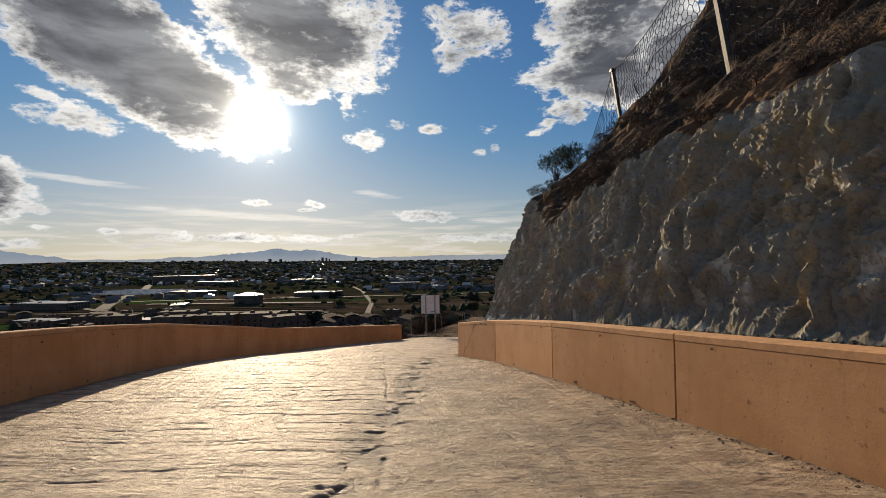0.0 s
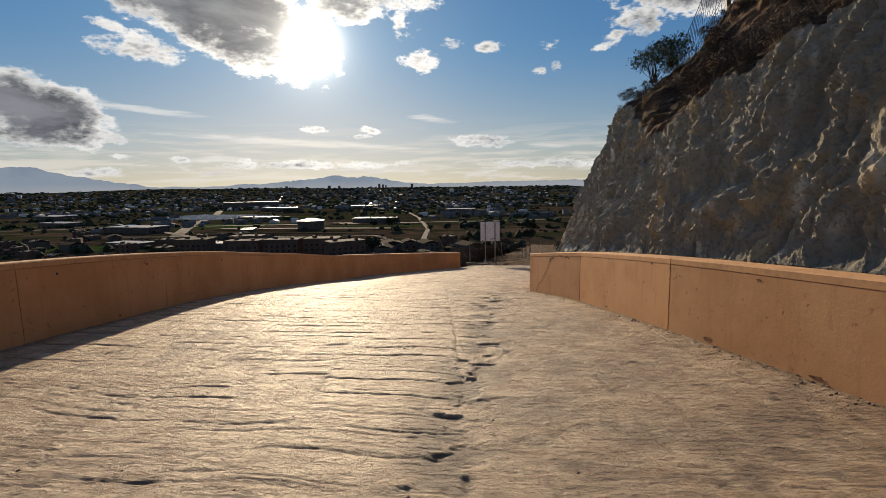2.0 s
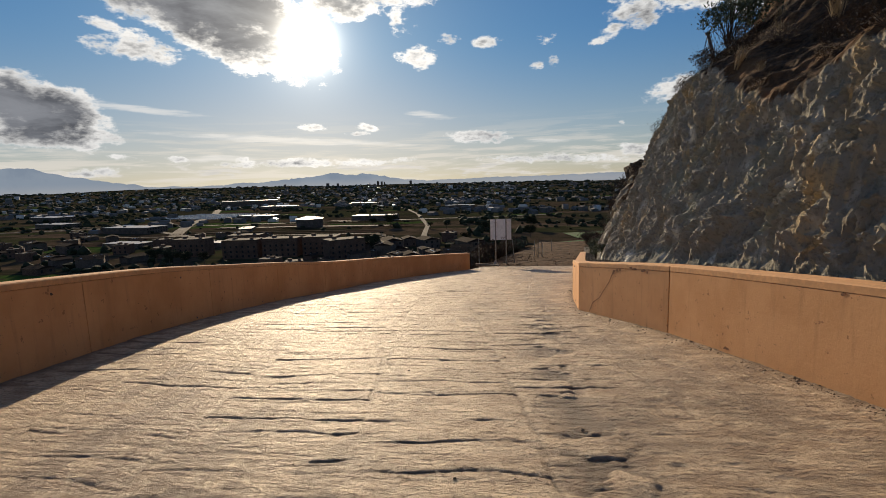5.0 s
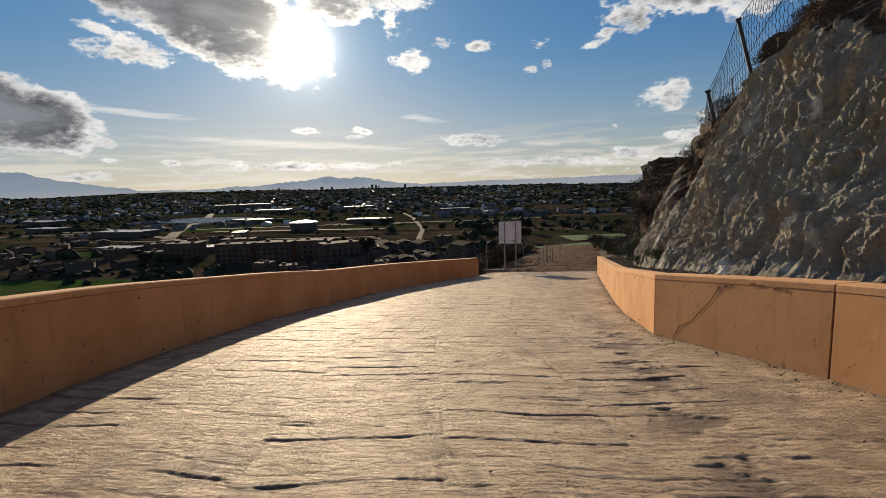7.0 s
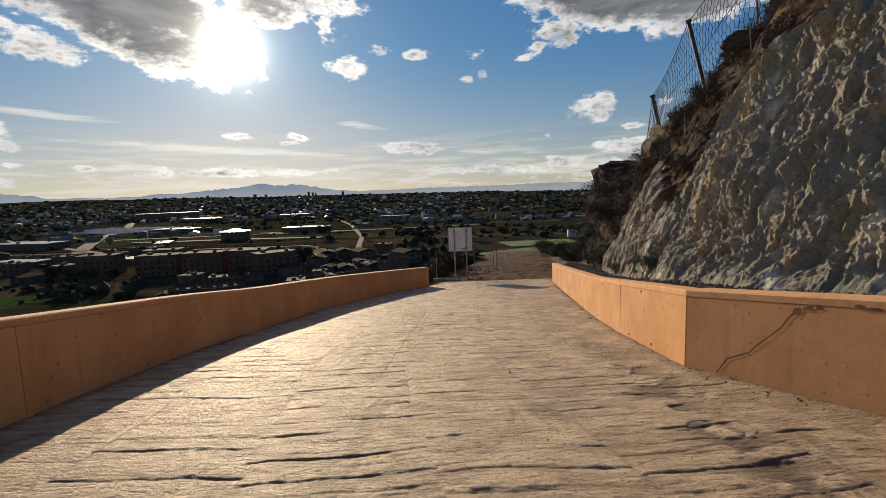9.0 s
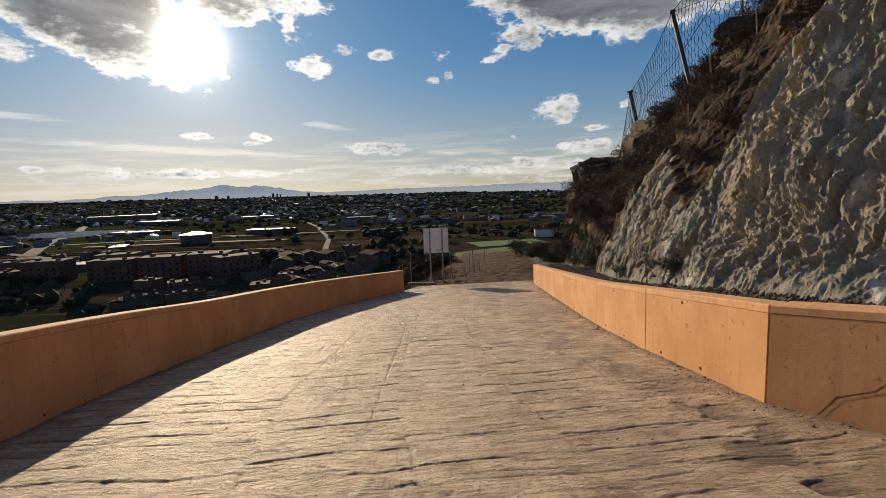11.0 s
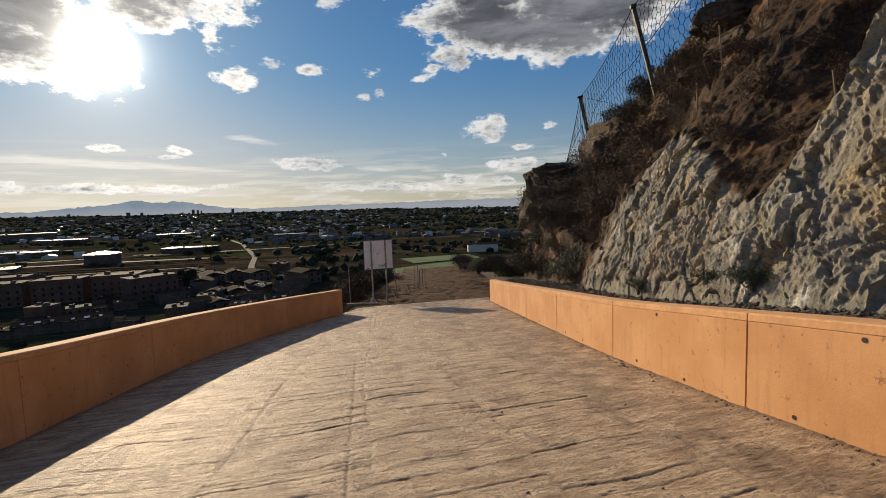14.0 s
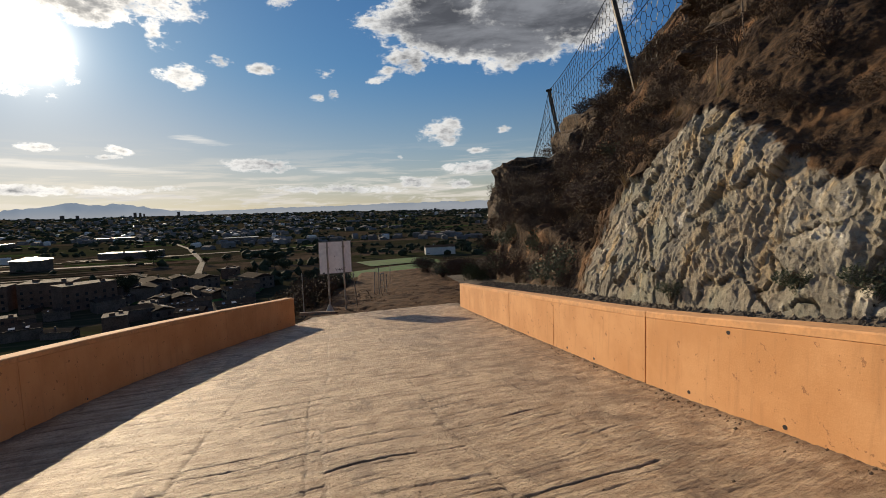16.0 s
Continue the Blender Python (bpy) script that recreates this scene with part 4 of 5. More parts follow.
def make_crack():
    line = [(14.44, 0.03), (14.36, 0.14), (14.31, 0.22), (14.18, 0.28), (14.05, 0.34), (13.98, 0.42), (13.84, 0.55), (13.72, 0.66), (13.66, 0.76), (13.59, 0.84)]
    vs, fs = [], []
    for k, (y, h) in enumerate(line):
        w = 0.003 + 0.006 * rng.random()
        vs += [wall_point(y + w, h + w), wall_point(y - w, h - w)]
        if k:
            fs.append((2 * k - 2, 2 * k - 1, 2 * k + 1, 2 * k))
    raw("crack", vs, fs, CHIP, WALL_RU, label="jagged rusty crack")

    def chip(y, h, w, t):
        c = wall_point(y, h, 0.0045)
        ring = []
        for a in range(9):
            r = 0.6 + 0.6 * rng.random()
            ring.append(wall_point(y + math.cos(a * 0.698) * w * r, h + math.sin(a * 0.698) * t * r, 0.0045))
        raw("chip", ring, [tuple(range(9))], CHIP, WALL_RU)

    for y, h, w, t in ((13.58, 0.85, 0.05, 0.04), (13.47, 0.88, 0.06, 0.03), (13.38, 0.89, 0.035, 0.02), (13.05, 0.93, 0.05, 0.022), (12.95, 0.915, 0.09, 0.014), (12.72, 0.90, 0.08, 0.022), (12.62, 0.88, 0.03, 0.03), (9.5, 0.9, 0.03, 0.02), (7.6, 0.86, 0.035, 0.018), (5.6, 0.87, 0.03, 0.02), (10.9, 0.05, 0.05, 0.02), (8.3, 0.06, 0.06, 0.03), (6.9, 0.04, 0.09, 0.02)):
        chip(y, h, w, t)


make_crack()


def hole(line, parent, y, h, side, r=0.022):
    x = float(line(np.array([y]))[0])
    bm = bmesh.new()
    bmesh.ops.create_cone(bm, cap_ends=True, segments=10, radius1=r, radius2=r * 0.9, depth=0.012)
    ob = part("drain_hole", bm, MARK, parent)
    ob.matrix_world = pose(x - side * 0.001, y, float(grade(y)) + h, 0, 90, 4 * side)


DOWN_LINE = lambda y: smooth_lerp(y, [(12, 2.56)] + RIGHT_DOWN + [(40, 7.18)], 0.5)
for y, h in ((16.1, 0.08), (17.2, 0.07), (18.9, 0.06), (19.6, 0.86), (20.2, 0.09), (16.6, 0.87), (22.6, 0.07), (23.7, 0.08), (26, 0.07)):
    hole(DOWN_LINE, WALL_RD, y, h, 1)
for y, h in ((9.3, 0.06), (10.1, 0.86), (12.9, 0.85), (13.3, 0.05), (16.2, 0.07), (19.4, 0.06), (8.2, 0.85), (22.4, 0.07), (25.2, 0.06)):
    hole(left_x, WALL_L, y, h, -1, 0.018)


# ---- plants ----
def leaves_mesh(bm, centre, radius, n, size, squash=0.75, seed=0):
    r = random.Random(seed)
    for _ in range(n):
        d = Vector((r.gauss(0, 1), r.gauss(0, 1), r.gauss(0, 1))).normalized()
        p = Vector(centre) + Vector((d.x, d.y, d.z * squash)) * radius * (0.35 + 0.65 * r.random() ** 0.5) * (0.75 + 0.5 * noise.noise(d * 2.1 + Vector((seed, 0, 0))))
        a = Vector((r.uniform(-1, 1), r.uniform(-1, 1), r.uniform(-1, 1))).normalized()
        b = a.orthogonal().normalized()
        s = size * r.uniform(0.5, 1.3)
        vs = [bm.verts.new(p + a * s), bm.verts.new(p + b * s * 0.35), bm.verts.new(p - a * s), bm.verts.new(p - b * s * 0.35)]
        bm.faces.new(vs)


def twigs_mesh(bm, n, h, spread, r0, seed=0):
    r = random.Random(seed)
    for _ in range(n):
        a = r.uniform(0, 6.28)
        top = Vector((math.cos(a) * spread * r.random(), math.sin(a) * spread * r.random(), h * r.uniform(0.5, 1.0)))
        prev, rad0 = Vector((r.uniform(-0.05, 0.05), r.uniform(-0.05, 0.05), -0.05)), r0
        for k in (1, 2, 3):
            q = top * (k / 3) + Vector((r.uniform(-1, 1), r.uniform(-1, 1), 0)) * h * 0.06
            rad1 = r0 * (1 - k / 3.3)
            side = Vector((1, 0, 0)), Vector((-0.5, 0.86, 0)), Vector((-0.5, -0.86, 0))
            lo = [bm.verts.new(prev + s * rad0) for s in side]
            hi = [bm.verts.new(q + s * rad1) for s in side]
            for i in range(3):
                bm.faces.new((lo[i], lo[(i + 1) % 3], hi[(i + 1) % 3], hi[i]))
            prev, rad0 = q, rad1


def bush(leaf, seed, h=0.8, n=420, size=0.03, label="", group="", spread=0.6):
    b = empty("bush")
    bm = bmesh.new()
    twigs_mesh(bm, 30, h, spread, 0.008, seed)
    part("brushwood", bm, TWIG, b)
    bm = bmesh.new()
    for k in range(6):
        a = k * 1.05 + seed
        leaves_mesh(bm, (math.cos(a) * spread * 0.5, math.sin(a) * spread * 0.5, h * (0.45 + 0.25 * ((k * 37 + seed) % 5) / 4)), h * 0.42, n // 6, size, 0.8, seed * 7 + k)
    part("foliage", bm, leaf, b)
    return tagged(b, label, "bush", group)


def tuft(seed, h=0.45, n=70, mat=None, spread=0.22):
    r = random.Random(seed)
    vs, fs = [], []
    for _ in range(n):
        a, b = r.uniform(0, 6.28), r.uniform(0, 6.28)
        p = Vector((math.cos(a), math.sin(a), 0)) * spread * 0.35 * r.random()
        lean = Vector((math.cos(b), math.sin(b), 0)) * spread * r.uniform(0.2, 1.2)
        hh = h * r.uniform(0.5, 1.1)
        w = Vector((-math.sin(b), math.cos(b), 0)) * 0.006
        m = p + lean * 0.4 + Vector((0, 0, hh * 0.6))
        t = p + lean + Vector((0, 0, hh))
        i = len(vs)
        vs += [p - w + Vector((0, 0, -0.04)), p + w + Vector((0, 0, -0.04)), m + w * 0.8, m - w * 0.8, t]
        fs += [(i, i + 1, i + 2, i + 3), (i + 3, i + 2, i + 4)]
    g = raw("grass_tuft", vs, fs, mat or STRAW)
    return tagged(g, "dry straw-coloured grass tuft on the slope", "grass", "grass tufts on the slope")


BUSHES = [bush(DRY_LEAF, 3, 0.75, 1500, 0.03, "dry brown twiggy shrub on the slope", "dry shrubs on the slope", 0.7),
          bush(DRY_LEAF, 8, 0.55, 1300, 0.026, "dry brown twiggy shrub on the slope", "dry shrubs on the slope", 0.6),
          bush(TWIG, 12, 0.9, 1300, 0.028, "dark bare shrub on the slope", "dry shrubs on the slope", 0.6),
          bush(LEAF, 21, 0.7, 1500, 0.03, "dull green shrub on the slope", "green shrubs", 0.5)]
TUFTS = [tuft(1), tuft(2, 0.35, 60), tuft(3, 0.6, 80, STRAW, 0.3)]


def put_plants():
    used = set()
    yy = CLIFF[:, 0, 1]
    spots = []
    for _ in range(9000):
        y = rng.uniform(4, 41)
        i = int(np.abs(yy - y).argmin())
        j = rng.randrange(5, CLIFF.shape[1] - 40)
        if SOIL[i, j] < 0.55 or CLIFF[i, j, 0] > 17:
            continue
        if CLIFF[i, j, 2] < float(ledge_z(y)) + 1.7 and rng.random() < 0.8:
            continue
        spots.append(CLIFF[i, j])
    rng.shuffle(spots)
    placed = []
    for p in spots:
        if all((p[0] - q[0]) ** 2 + (p[1] - q[1]) ** 2 > 0.30 for q in placed):
            placed.append(p)
        if len(placed) > 420:
            break
    for k, p in enumerate(placed):
        s = rng.uniform(0.8, 1.6) if p[1] > 26 else rng.uniform(0.4, 0.85)
        green = p[2] < -2 and rng.random() < 0.4
        src = BUSHES[3] if green else (BUSHES[k % 3] if k % 8 < 6 else TUFTS[k % 3])
        s = min(s, 0.8) if src in TUFTS else s
        copy_thing(src, pose(p[0], p[1], p[2] - 0.08, rng.uniform(-8, 8), -22 + rng.uniform(-8, 8), rng.uniform(0, 360)) @ Matrix.Scale(s, 4))
    # shrub on the brow, and others by the foot of the rock
    for x, y, z, s, k in ((6.35, 16.7, 3.55, 1.5, 3), (6.9, 17.0, 4.0, 1.3, 3), (4.35, 19.5, -1.62, 0.55, 3), (4.15, 18.7, -1.5, 0.6, 3), (4.5, 21.4, -2.0, 0.5, 3), (4.7, 20.4, -1.85, 0.45, 1), (7.7, 36.0, -4.2, 1.5, 3), (7.9, 37.2, -4.5, 1.7, 3), (8.6, 38.6, -4.5, 1.8, 3), (7.6, 34.5, -3.6, 1.3, 0), (8.4, 36.4, -3.0, 1.4, 2), (7.4, 33.4, -3.3, 1.1, 3)):
        copy_thing(BUSHES[k], pose(x, y, z, 0, 0, 40 * k + x * 50) @ Matrix.Scale(s, 4))
    # scrub at the rim beyond the ramp
    for k in range(46):
        y = rng.uniform(38.6, 58)
        x = lerp(y, [(38, -0.9), (44, 1.2), (52, 3.4), (58, 4.2)]) - abs(rng.gauss(0, 1.3))
        copy_thing(BUSHES[(3, 3, 2, 0)[k % 4]], pose(float(x), y, float(terrain(x, y)) - 0.05, 0, 0, rng.uniform(0, 360)) @ Matrix.Scale(rng.uniform(1.0, 2.4), 4))
    for k in range(14):
        y = rng.uniform(44, 58)
        x = lerp(y, [(40, 10), (48, 10.2), (58, 10)]) + abs(rng.gauss(0, 1.0))
        copy_thing(BUSHES[(3, 0, 2)[k % 3]], pose(float(x), y, float(grade(y)) - 0.1, 0, 0, rng.uniform(0, 360)) @ Matrix.Scale(rng.uniform(1.2, 2.2), 4))


put_plants()
for src in BUSHES + TUFTS:
    # the first of each kind stands among the others on the slope
    k = (BUSHES + TUFTS).index(src)
    y0 = 25.0 + 1.4 * k
    src.matrix_world = pose(8.6 + 0.3 * k, y0, cliff_at(y0, 8.6 + 0.3 * k) - 0.05)


# ---- boulders ----
def boulder(x, y, z, sx, sy, sz, seed, mat, label, turn=0):
    bm = bmesh.new()
    bmesh.ops.create_icosphere(bm, subdivisions=5, radius=1.0)
    for v in bm.verts:
        d = v.co.normalized()
        f = 1 + 0.30 * noise.fractal(d * 1.3 + Vector((seed, 0, 0)), 1.0, 2.0, 3) + 0.09 * noise.fractal(d * 5 + Vector((0, seed, 0)), 0.9, 2.1, 5)
        q = Vector([math.copysign(abs(c) ** 0.62, c) for c in d]) * f
        v.co = Vector((q.x * sx, q.y * sy, q.z * sz))
    ob = part("boulder", bm, mat, None)
    ob.matrix_world = pose(x, y, z, 0, 8, turn)
    tagged(ob, label, "boulder", "boulders on the slope")


boulder(12.0, 37.0, 0.4, 1.7, 2.6, 1.25, 3, RUST_ROCK, "dark brown overhanging rock slab on the brow", 15)
boulder(11.0, 38.9, -0.9, 1.2, 1.6, 1.2, 5, RUST_ROCK, "dark brown rock block under the overhang", 5)
boulder(12.9, 34.6, 2.0, 1.6, 2.2, 1.2, 9, RUST_ROCK, "dark brown overhanging rock slab on the brow", -10)
boulder(10.1, 24.9, 3.8, 0.5, 0.8, 0.28, 11, RUST_ROCK, "dark flat boulder jutting from the slope", 0)
boulder(9.6, 25.6, 3.1, 0.45, 0.6, 0.22, 13, RUST_ROCK, "dark flat boulder jutting from the slope", 30)
boulder(11.6, 27.0, 5.3, 0.6, 0.9, 0.4, 15, RUST_ROCK, "dark flat boulder jutting from the slope", 30)
boulder(8.6, 20.6, 3.5, 0.5, 0.7, 0.3, 17, RUST_ROCK, "dark flat boulder jutting from the slope", 60)


# ---- rockfall fence ----
POSTS = [((10.2, 13.0, 5.2), (9.55, 13.0, 9.3)), ((11.75, 24.5, 6.3), (11.2, 24.5, 10.3)), ((13.25, 32.3, 3.8), (12.3, 32.7, 7.95)), ((15.5, 41.6, 3.2), (14.6, 41.25, 6.1))]


def make_fence():
    fence = empty("rockfall_fence", POSTS[1][0])
    inv = Matrix.Translation(-Vector(POSTS[1][0]))

    def add(nm, bm, mat, par=fence, label=""):
        bm.transform(inv)
        return part(nm, bm, mat, par, label)

    for a, b in POSTS:
        a, b = Vector(a), Vector(b)
        ax = (b - a).normalized()
        turn = ax.to_track_quat("Z", "Y").to_matrix().to_4x4()
        mid, ln = (a - ax * 0.5 + b) / 2, (b - a).length + 0.5
        bm = bmesh.new()
        for w, d, off in ((0.16, 0.014, 0.073), (0.16, 0.014, -0.073), (0.012, 0.132, 0)):
            bmesh.ops.create_cube(bm, size=1.0, matrix=Matrix.Translation(mid) @ turn @ Matrix.Translation((0, off, 0)) @ Matrix.Diagonal((w, d, ln, 1)))
        p = add("post", bm, POST_STEEL, fence, "galvanised steel beam post leaning outwards")
        bm = bmesh.new()
        bmesh.ops.create_cube(bm, size=1.0, matrix=Matrix.Translation(b) @ turn @ Matrix.Diagonal((0.26, 0.24, 0.12, 1)))
        add("cap", bm, WIRE, p)
    ends = [(Vector((8.9, 2.0, 5.3)), Vector((8.3, 2.0, 9.2)))] + [(Vector(a), Vector(b)) for a, b in POSTS] + [(Vector((17.3, 48.0, 1.6)), Vector((17.1, 48.0, 2.4)))]
    ropes, net_v, net_f = bmesh.new(), [], []

    def wire(p, q, r):
        d = (q - p)
        u = d.orthogonal().normalized() * r
        w = d.cross(u).normalized() * r
        k = len(net_v)
        tri = (u, u * -0.5 + w * 0.87, u * -0.5 - w * 0.87)
        net_v.extend([p + t for t in tri] + [q + t for t in tri])
        net_f.extend([(k, k + 1, k + 4, k + 3), (k + 1, k + 2, k + 5, k + 4), (k + 2, k, k + 3, k + 5)])

    for (a0, b0), (a1, b1) in zip(ends, ends[1:]):
        ln = (a1 - a0).length
        sag = 0.035 * ln

        def at(u, v):
            lo, hi = a0.lerp(a1, u), b0.lerp(b1, u) - Vector((0, 0, sag * 4 * u * (1 - u)))
            ground = cliff_at(lo.y, lo.x)
            lo.z = min(max(lo.z, ground - 0.1), ground + 0.1) if lo.y < 42 else lo.z
            return lo.lerp(hi, v) + Vector((-0.25 * math.sin(math.pi * v) * 4 * u * (1 - u), 0, 0))

        cw, ch = 0.38, 0.46
        nu = max(4, int(ln / cw))
        nv = max(3, int(max((b0 - a0).length, (b1 - a1).length) / (ch * 0.75)))
        r = 0.012
        for j in range(nv):
            v0, v1 = j / nv, (j + 1) / nv
            vm = v0 + (v1 - v0) * 0.35
            for i in range(nu):
                s = 0.5 * (j % 2)
                u0, u1, u2 = (i + s) / nu, (i + s + 0.5) / nu, (i + s + 1) / nu
                if u2 > 1.001:
                    continue
                A, T, B, U = at(u0, vm), at(u1, v0), at(u2, vm), at(u0, v1)
                wire(A, T, r)
                wire(T, B, r)
                wire(A, U, r)
        for v in (1.0, 0.55, 0.02):
            pts = [at(k / 12, v) for k in range(13)]
            for p, q in zip(pts, pts[1:]):
                wire(p, q, 0.018)
    ob = raw("wire_net", [v - Vector(POSTS[1][0]) for v in net_v], net_f, WIRE, fence, label="hexagonal steel wire net")
    for a, b in POSTS[1:]:
        top = Vector(b)
        add("stay_cable", rod_bm(top, Vector((a[0] + 3.2, a[1] - 1.5, cliff_at(a[1] - 1.5, a[0] + 3.2))), 0.012, 5), WIRE)
    add("inner_pole", rod_bm((15.0, 31.4, 4.4), (14.7, 31.4, 8.6), 0.05, 8), POST_STEEL)
    tagged(fence, "steel rockfall fence with wire net above the cutting", "fence")
    ropes.free()


make_fence()
for x, y, h, le in ((7.12, 23.0, 0.75, 3), (7.45, 23.0, 0.5, 24), (7.75, 23.0, 0.95, 6), (8.95, 23.0, 0.7, 4), (6.2, 19.3, 0.5, 10)):
    ob = part("stake", rod_bm((0, 0, -0.3), (0, 0, h), 0.018, 6), WOOD, None)
    ob.matrix_world = pose(x, y, cliff_at(y, x), 0, -le, 0)
    tagged(ob, "thin bare wooden stake stuck in the slope", "stake", "stakes on the slope")


# ---- the town in the plain ----
def tz(x, y):
    return float(terrain(x, y))


def house(w, d, h, wall_mat, roof_mat, seed, flat=False, label="low dull plastered house with a brown tiled roof", cat="house", group="houses in the valley"):
    r = random.Random(seed)
    ob = empty("house")
    wall_ob = part("shell", box_bm(w, d, h + 1, (0, 0, h / 2 - 0.5), 0.03), wall_mat, ob)
    if flat:
        part("roof", box_bm(w + 0.2, d + 0.2, 0.25, (0, 0, h + 0.125), 0.02), roof_mat, ob)
        for x, y, s in ((-w * 0.25, d * 0.1, 1.2), (w * 0.3, -d * 0.2, 0.9)):
            part("roof_hut", box_bm(s * 2, s * 1.6, s, (x, y, h + 0.25 + s / 2), 0.03), wall_mat, ob)
    else:
        e, k = 0.35, w * 0.5 * 0.25
        bm = bmesh.new()
        pts = [(-w / 2 - e, -d / 2 - e, h - 0.15), (w / 2 + e, -d / 2 - e, h - 0.15), (w / 2 + e, d / 2 + e, h - 0.15), (-w / 2 - e, d / 2 + e, h - 0.15), (0, -d / 2 - e, h + k), (0, d / 2 + e, h + k)]
        v = [bm.verts.new(p) for p in pts]
        for f in ((0, 3, 5, 4), (1, 4, 5, 2), (0, 4, 1), (2, 5, 3), (0, 1, 2, 3)):
            bm.faces.new([v[i] for i in f])
        roof = part("roof", bm, roof_mat, ob)
        # glossy and white boxes on the sunny slope, added as roof glints
        tilt = Matrix.Rotation(math.atan2(k, w / 2 + e), 4, "Y")
        for q in range(1 + seed % 3):
            part("roof_glint", box_bm(1.5, 1.0 + 0.5 * (q % 2), 0.12, (w * 0.27, d * (-0.3 + 0.28 * q), h - 0.1 + k * 0.5), 0.02, tilt), PANEL_GLASS if (seed + q) % 2 else WHITEWASH, roof)
        part("chimney", box_bm(0.6, 0.6, 1.3, (w * 0.2, d * 0.2, h + k * 0.7 + 0.4), 0.03), wall_mat, roof)
    floors = max(1, int(h / 2.9))
    for f in range(floors):
        n = max(2, int(w / 3.2))
        for i in range(n):
            x = -w / 2 + w * (i + 0.5) / n
            win = part("window", box_bm(1.1, 0.08, 1.3, (x, -d / 2 - 0.01, 1.6 + f * 2.9)), DARK_GLASS, wall_ob)
    return tagged(ob, label, cat, group)


HOUSES = [house(9, 12, 5.5, HOUSE, TILES, 1), house(8, 10, 3.2, BRICKY, TILES, 2), house(11, 14, 6, HOUSE, TILES, 3), house(10, 9, 6.2, BRICKY, TAR, 4, True, "flat-roofed brown brick house"), house(8, 13, 3.4, HOUSE, TILES, 5, False, "small plastered house with a brown roof")]
FLATS = house(22, 12, 11.5, BRICKY, TAR, 6, True, "brown brick apartment block of four storeys", "apartment block", "apartment blocks")
SHED = house(26, 60, 6, HOUSE, METAL_ROOF, 7, True, "long industrial shed with a pale shiny roof", "warehouse", "industrial sheds")


def drop(src, x, y, turn, s=1.0):
    return copy_thing(src, pose(x, y, tz(x, y), 0, 0, turn) @ Matrix.Scale(s, 4))


def make_town():
    spots = []
    for x, y, t in ((-158, 288, 5), (-134, 292, 4), (-110, 297, 4), (-90, 280, 40), (-172, 318, 8)):
        drop(FLATS, x, y, t)
        spots.append((x, y, 17))
    for x, y, t, s in ((-222, 345, 92, 0.62), (-290, 352, 80, 0.6), (-575, 1075, 118, 2.0), (-150, 590, 85, 0.9), (-255, 470, 20, 0.5), (-330, 640, 80, 0.9), (-560, 560, 75, 0.9), (-700, 690, 70, 1.2), (-420, 900, 85, 1.1), (-60, 800, 95, 0.8), (-280, 1000, 90, 1.0)):
        drop(SHED, x, y, t, s)
        spots.append((x, y, 34 * s))
    octagon = empty("round_hall", (-202, 506, tz(-202, 506)))
    bm = bmesh.new()
    bmesh.ops.create_cone(bm, cap_ends=True, segments=8, radius1=15, radius2=15, depth=9, matrix=Matrix.Translation((0, 0, 4)))
    part("shell", bm, HOUSE, octagon)
    bm = bmesh.new()
    bmesh.ops.create_cone(bm, cap_ends=True, segments=8, radius1=16, radius2=4, depth=2.2, matrix=Matrix.Translation((0, 0, 9.6)))
    part("roof", bm, METAL_ROOF, octagon)
    tagged(octagon, "octagonal pale hall with a shiny roof", "hall")
    spots.append((-202, 506, 22))
    # streets of low houses below the hill
    n = 0
    for row in range(8):
        for col in range(14):
            x, y = -118 + col * 13.5 + row * 1.2, 218 + row * 15.5 + 2 * (col % 3)
            if rng.random() < 0.30 or x > -18 + row * 1.5 or math.hypot(x, y) < 205 or any(math.hypot(x - a, y - b) < c for a, b, c in spots):
                continue
            drop(HOUSES[rng.randrange(5)], x + rng.uniform(-4, 4), y + rng.uniform(-4, 4), rng.choice((12, 102, 192, 282)) + rng.uniform(-25, 25), rng.uniform(0.6, 1.2))
            n += 1
    for _ in range(44):
        x, y = rng.uniform(-420, -190), rng.uniform(230, 420)
        if all(math.hypot(x - a, y - b) > c for a, b, c in spots) and x < -150 - (y - 230) * 0.3:
            drop(HOUSES[rng.randrange(5)], x, y, rng.uniform(0, 360), rng.uniform(0.8, 1.2))
    farm = house(12, 26, 6.5, WHITEWASH, TILES, 9, False, "white farm building with a dark roof", "farm building", "farm")
    farm.matrix_world = pose(130, 416, tz(130, 416), 0, 0, 78)
    k = 0
    for src, (x, y, t) in zip(HOUSES + [FLATS, SHED], ((-60, 330, 20), (-44, 338, 100), (-85, 342, 10), (-34, 352, 80), (-108, 338, 15), (-200, 300, 5), (-380, 470, 80))):
        src.matrix_world = pose(x, y, tz(x, y), 0, 0, t)


make_town()


